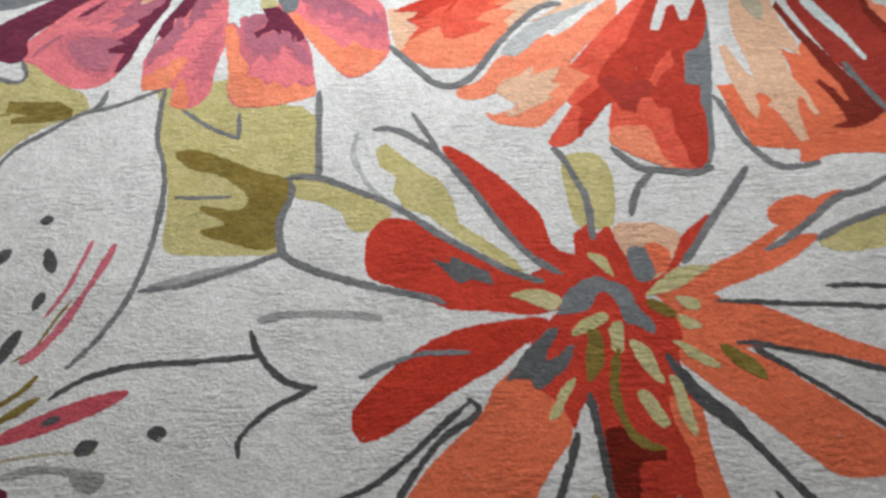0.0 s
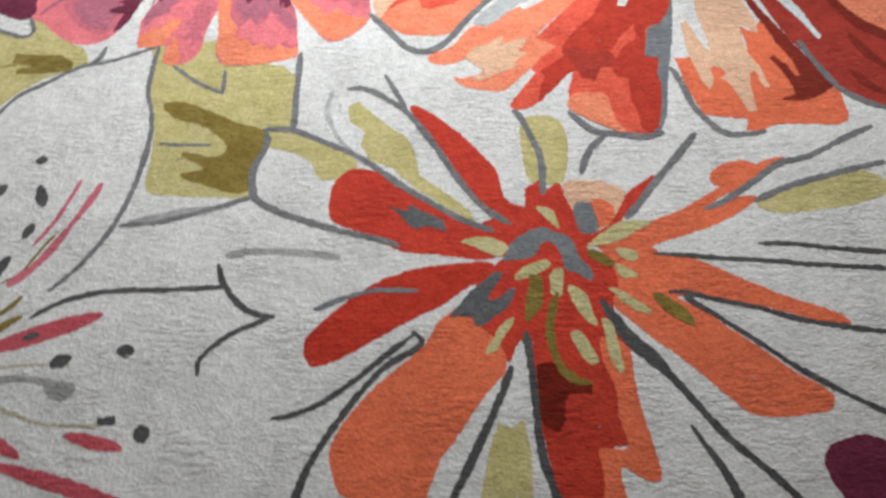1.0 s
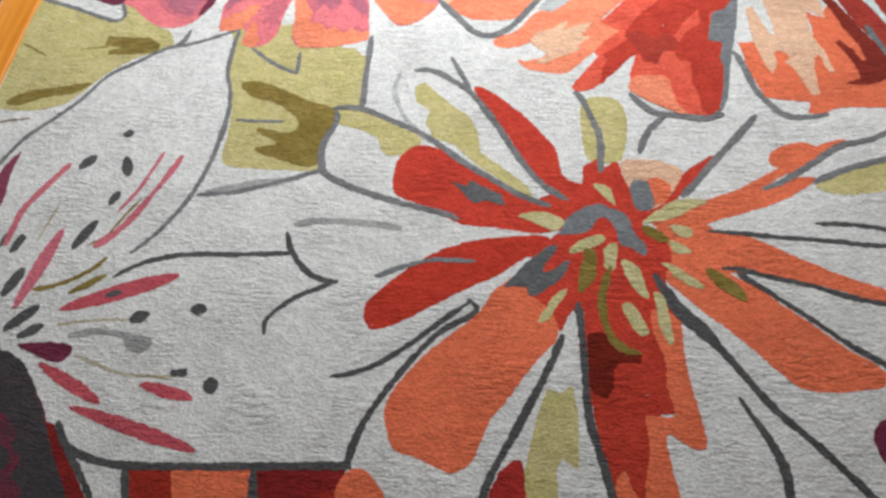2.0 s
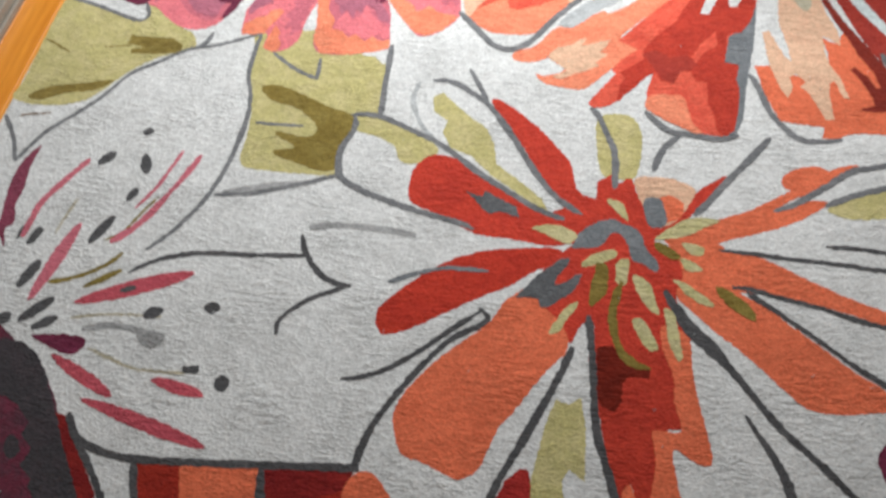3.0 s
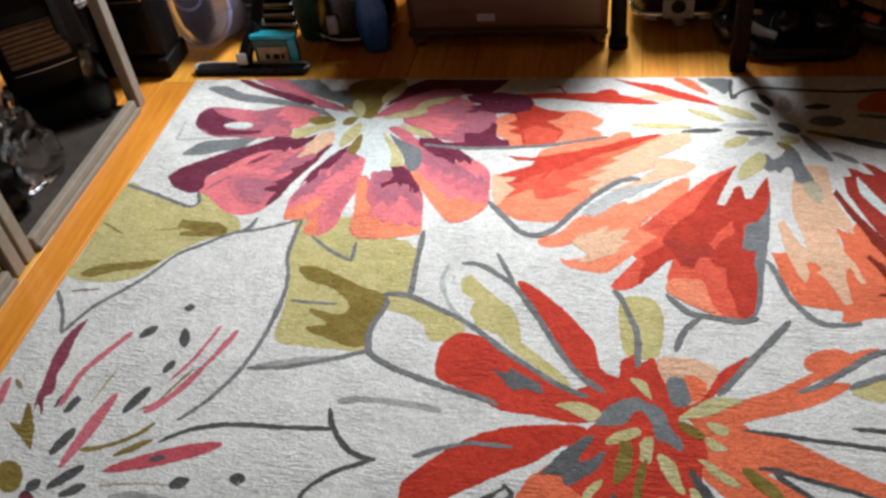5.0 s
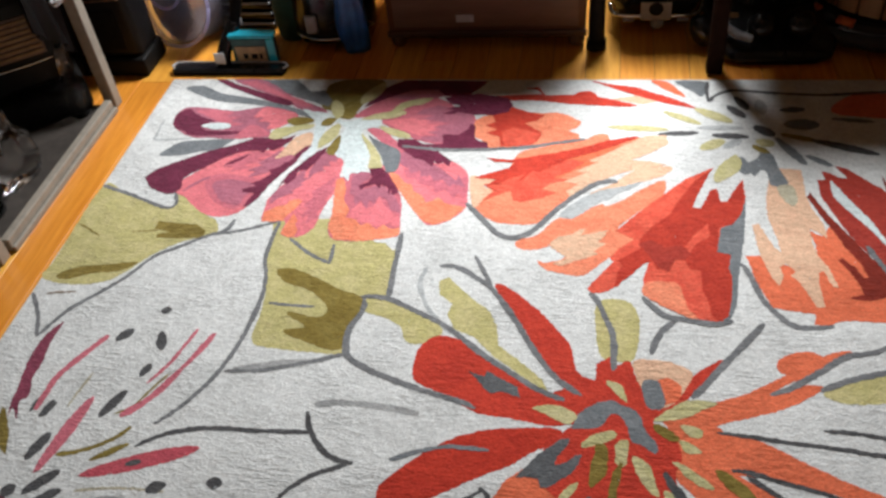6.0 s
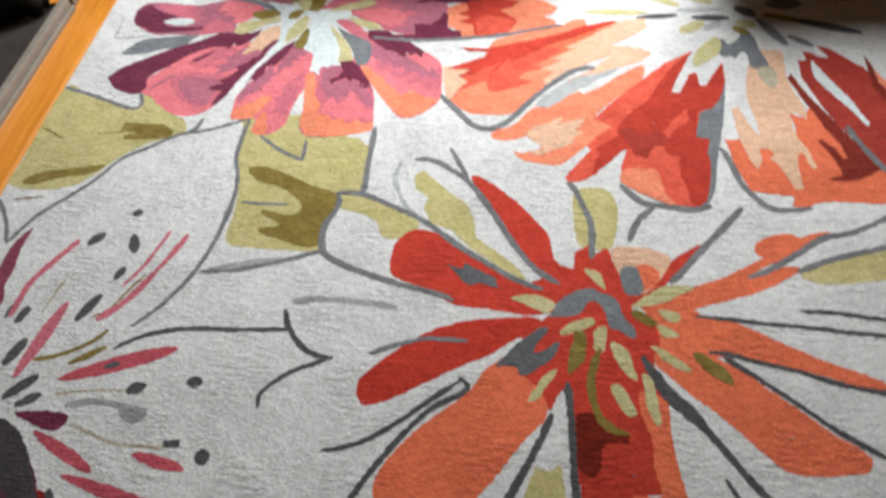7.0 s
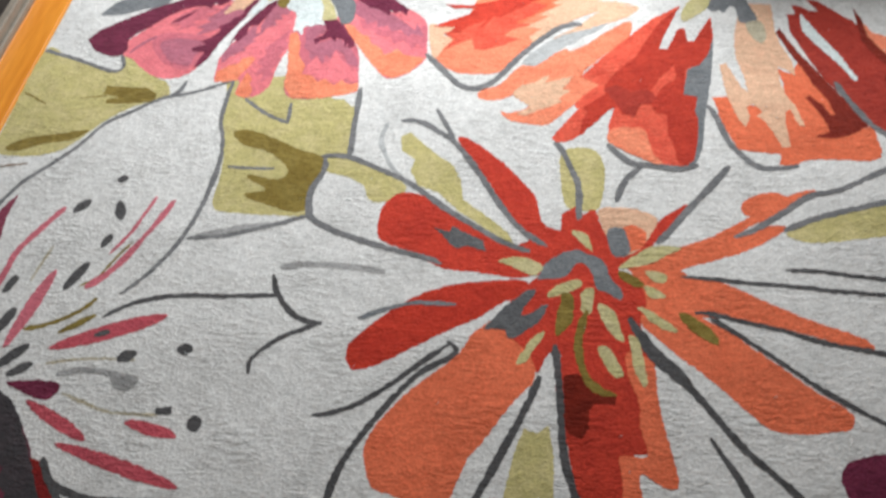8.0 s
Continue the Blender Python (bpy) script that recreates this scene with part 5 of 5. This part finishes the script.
ragged_patch("petal", "brightred", 2, (1322, -336), (1311, -364), (1275, -462), (1292, -465), (1314, -409), (1325, -403), (1331, -442), (1343, -443), (1363, -399), (1379, -373), (1379, -434), (1370, -501), (1357, -580), (1340, -670), (1329, -739), (1318, -759), (1299, -767), (1258, -756), (1221, -738), (1193, -712), (1179, -692), (1179, -663), (1193, -610), (1164, -642), (1134, -687), (1109, -704), (1089, -709), (1079, -697), (1091, -676), (1109, -649), (1125, -624), (1117, -615), (1133, -590), (1163, -560), (1129, -539), (1165, -491), (1210, -438), (1267, -374))
ragged_patch("petal", "red3", 3, (1322, -338), (1309, -368), (1275, -464), (1292, -465), (1314, -407), (1326, -403), (1331, -443), (1343, -445), (1366, -395), (1379, -375), (1377, -434), (1368, -485), (1348, -510), (1322, -519), (1315, -590), (1338, -596), (1332, -627), (1336, -655), (1329, -739), (1314, -759), (1304, -764), (1295, -754), (1289, -714), (1281, -687), (1282, -641), (1264, -637), (1253, -615), (1237, -613), (1226, -646), (1204, -640), (1195, -618), (1179, -628), (1154, -661), (1128, -689), (1132, -654), (1142, -632), (1131, -621), (1154, -604), (1175, -585), (1173, -563), (1197, -523), (1230, -489), (1253, -437), (1283, -383))
ragged_patch("petal", "brightred", 4, (1257, -578), (1274, -545), (1302, -510), (1304, -545), (1293, -555), (1276, -571), (1264, -594))
ragged_patch("petal", "red2", 4, (1171, -573), (1196, -562), (1220, -580), (1249, -574), (1268, -596), (1255, -612), (1237, -613), (1224, -648), (1206, -635), (1193, -612))
soft_patch("petal", "orange", 4, (1176, -701), (1182, -679), (1203, -672), (1238, -675), (1247, -702), (1255, -736), (1271, -763), (1230, -744), (1197, -723))
ragged_patch("petal", "greyblue", 4, (1379, -434), (1366, -549), (1346, -655), (1337, -725), (1325, -755), (1303, -770), (1322, -750), (1332, -698), (1336, -655), (1331, -630), (1338, -596), (1314, -588), (1325, -522), (1348, -510), (1366, -481))
contour("line", "grey", 4, 12, (1176, -713), (1197, -738), (1216, -756), (1244, -762), (1276, -767), (1303, -770), (1327, -760))
ragged_patch("petal", "coral", 1, (1364, -597), (1390, -594), (1422, -612), (1443, -623), (1488, -615), (1491, -562), (1484, -521), (1507, -537), (1533, -490), (1543, -526), (1557, -588), (1571, -642), (1592, -669), (1608, -676), (1625, -665), (1627, -690), (1628, -727), (1625, -742), (1604, -752), (1569, -749), (1524, -747), (1500, -751), (1489, -759), (1460, -760), (1466, -736), (1419, -730), (1397, -724), (1386, -693), (1377, -668), (1372, -636))
ragged_patch("petal", "peach", 2, (1437, -331), (1496, -338), (1493, -421), (1501, -462), (1514, -505), (1514, -541), (1502, -527), (1487, -517), (1486, -552), (1491, -589), (1505, -623), (1514, -670), (1504, -668), (1495, -629), (1486, -634), (1482, -665), (1484, -718), (1469, -719), (1461, -688), (1447, -655), (1436, -644), (1448, -633), (1431, -613), (1421, -623), (1424, -647), (1415, -671), (1404, -652), (1396, -619), (1390, -594), (1387, -559), (1384, -511), (1395, -505), (1405, -531), (1416, -568), (1428, -584), (1424, -542), (1414, -486), (1417, -436))
soft_patch("petal", "tan", 3, (1443, -394), (1470, -389), (1477, -427), (1466, -452), (1450, -432))
ragged_patch("petal", "red2", 2, (1522, -371), (1521, -420), (1542, -491), (1565, -556), (1585, -591), (1609, -639), (1628, -672), (1652, -699), (1713, -724), (1785, -725), (1858, -523), (1750, -553), (1702, -521), (1674, -483), (1650, -445), (1639, -391), (1605, -365), (1564, -360))
ragged_patch("petal", "orange", 3, (1650, -382), (1669, -429), (1696, -441), (1742, -457), (1806, -503), (1783, -570), (1742, -550), (1702, -521), (1674, -483), (1650, -442))
ragged_patch("petal", "maroon3", 4, (1645, -353), (1655, -391), (1657, -437), (1675, -479), (1703, -516), (1742, -547), (1783, -570), (1778, -586), (1727, -565), (1687, -536), (1661, -492), (1645, -450))
ragged_patch("petal", "maroon3", 4, (1665, -541), (1677, -553), (1693, -582), (1714, -619), (1739, -644), (1707, -629), (1682, -600), (1668, -570))
ragged_patch("petal", "maroon3", 4, (1648, -628), (1669, -644), (1688, -671), (1714, -692), (1680, -682), (1659, -660))
ragged_patch("petal", "maroon3", 3, (1494, -421), (1503, -409), (1514, -442), (1533, -488), (1556, -535), (1571, -570), (1590, -605), (1609, -639), (1622, -665), (1591, -688), (1564, -699), (1542, -699), (1527, -694), (1552, -684), (1551, -665), (1537, -626), (1523, -600), (1532, -595), (1549, -616), (1561, -644), (1567, -641), (1561, -608), (1543, -567), (1529, -525), (1511, -474))
soft_patch("petal", "pale", 4, (1547, -371), (1554, -384), (1566, -414), (1584, -454), (1601, -494), (1613, -532), (1621, -552), (1614, -557), (1604, -534), (1587, -501), (1568, -468), (1550, -434), (1543, -407))
contour("line", "grey", 4, 11, (1581, -561), (1592, -598), (1609, -639), (1624, -669), (1641, -688), (1670, -708), (1705, -720), (1748, -727))
contour("line", "grey", 2, 11, (1354, -615), (1367, -648), (1380, -699), (1396, -730), (1414, -755), (1429, -766), (1456, -768), (1491, -762))
ragged_patch("petal", "red2", 2, (1533, -339), (1550, -346), (1586, -381), (1672, -500), (1656, -572), (1577, -461), (1554, -420), (1540, -377))
ragged_patch("petal", "red2", 2, (1562, -322), (1584, -331), (1683, -447), (1674, -491), (1583, -367))
soft_patch("petal", "coral", 1, (1588, -119), (1614, -84), (1652, -64), (1766, -63), (1748, -148), (1610, -144))
spindle("seed", "darkgrey", 3, 22, (1369, -108), (1405, -156))
spindle("seed", "darkgrey", 3, 20, (1389, -72), (1413, -126))
spindle("seed", "palegrey", 2, 26, (1439, -84), (1442, -142))
spindle("seed", "darkgrey", 3, 20, (1479, -126), (1533, -122))
spindle("seed", "darkgrey", 3, 28, (1419, -185), (1458, -222))
spindle("seed", "greyblue", 2, 40, (1481, -178), (1554, -179))
spindle("seed", "darkolive", 3, 16, (1470, -214), (1550, -241))
spindle("seed", "darkgrey", 3, 24, (1529, -234), (1656, -283))
spindle("seed", "greyblue", 2, 22, (1458, -225), (1509, -321))
spindle("seed", "greyblue", 2, 16, (1511, -287), (1559, -324))
spindle("seed", "greyblue", 2, 14, (1580, -156), (1668, -167))
spindle("seed", "khaki2", 3, 28, (1299, -121), (1376, -173))
spindle("seed", "khaki2", 3, 20, (1230, -134), (1309, -181))
spindle("seed", "khaki2", 3, 20, (1107, -195), (1240, -203))
spindle("seed", "khaki2", 3, 30, (1302, -272), (1354, -239))
soft_patch("seed", "khaki2", 3, (1373, -290), (1382, -313), (1375, -343), (1349, -370), (1327, -383), (1323, -363), (1336, -329), (1358, -302))
spindle("seed", "khaki2", 3, 28, (1418, -239), (1454, -254))
spindle("seed", "darkolive", 4, 18, (1409, -256), (1440, -283))
spindle("seed", "darkgrey", 3, 16, (1216, -220), (1303, -213))
spindle("seed", "palegrey", 2, 16, (1299, -195), (1398, -194))
spindle("seed", "darkgrey", 3, 20, (1328, -221), (1406, -227))
spindle("seed", "palegrey", 2, 20, (1350, -266), (1389, -237))
soft_patch("seed", "greyblue", 3, (1386, -328), (1414, -301), (1428, -270), (1446, -289), (1454, -336), (1465, -385), (1433, -389), (1428, -348), (1418, -339), (1404, -359))
spindle("seed", "greyblue", 2, 26, (1381, -297), (1387, -357))
soft_patch("seed", "khaki2", 2, (1437, -392), (1470, -380), (1478, -429), (1452, -437))

# white lint caught in the pile
own = random.Random(21)
bm = bmesh.new()
for k in range(90):
    x, y, a, l = own.uniform(0.15, 1.75), own.uniform(-1.5, -0.05), own.uniform(0, math.tau), own.uniform(0.003, 0.008)
    path = [Vector((x + l * u * math.cos(a + 0.9 * u), y + l * u * math.sin(a + 0.9 * u), 0.0017 + 0.0006 * math.sin(3 * u))) for u in (0, 0.35, 0.7, 1.0)]
    w = Vector((-math.sin(a), math.cos(a), 0)) * own.uniform(0.0004, 0.0008)
    up = Vector((0, 0, 0.0006))
    rings = [[bm.verts.new(p + w), bm.verts.new(p + up), bm.verts.new(p - w)] for p in path]
    for r, q in zip(rings, rings[1:]):
        for i in range(3):
            bm.faces.new((r[i], r[(i + 1) % 3], q[(i + 1) % 3], q[i]))
tagged(mesh_object("lint", bm, WOOL["pale"]), "tiny white lint fibres caught in the rug's pile", "lint", kind="stuff")

# ---- floor boards ----
def board_mesh(length):
    return box(-0.0405, 0.0405, 0, length, -0.018, 0, 0.0007, 1)


board_kinds = {}


def board(x, y, length):
    if length not in board_kinds:
        me = bpy.data.meshes.new("floor_board")
        bm = board_mesh(length)
        bm.to_mesh(me)
        bm.free()
        me.materials.append(OAK)
        board_kinds[length] = me
    ob = new("floor_board", board_kinds[length])
    ob.location = (x, y, FLOOR - dice.random() * 0.0006)
    ob.parent = floor


dice = random.Random(7)
x = X0 + 0.041 - 0.0062
while x < X1:
    y = Y0
    while y < Y1 - 0.06:
        length = min(round(0.5 + 0.1 * dice.randrange(11), 3), round(Y1 - y - 0.001, 3))
        board(x, y, length)
        y += length + 0.001
    x += 0.0822
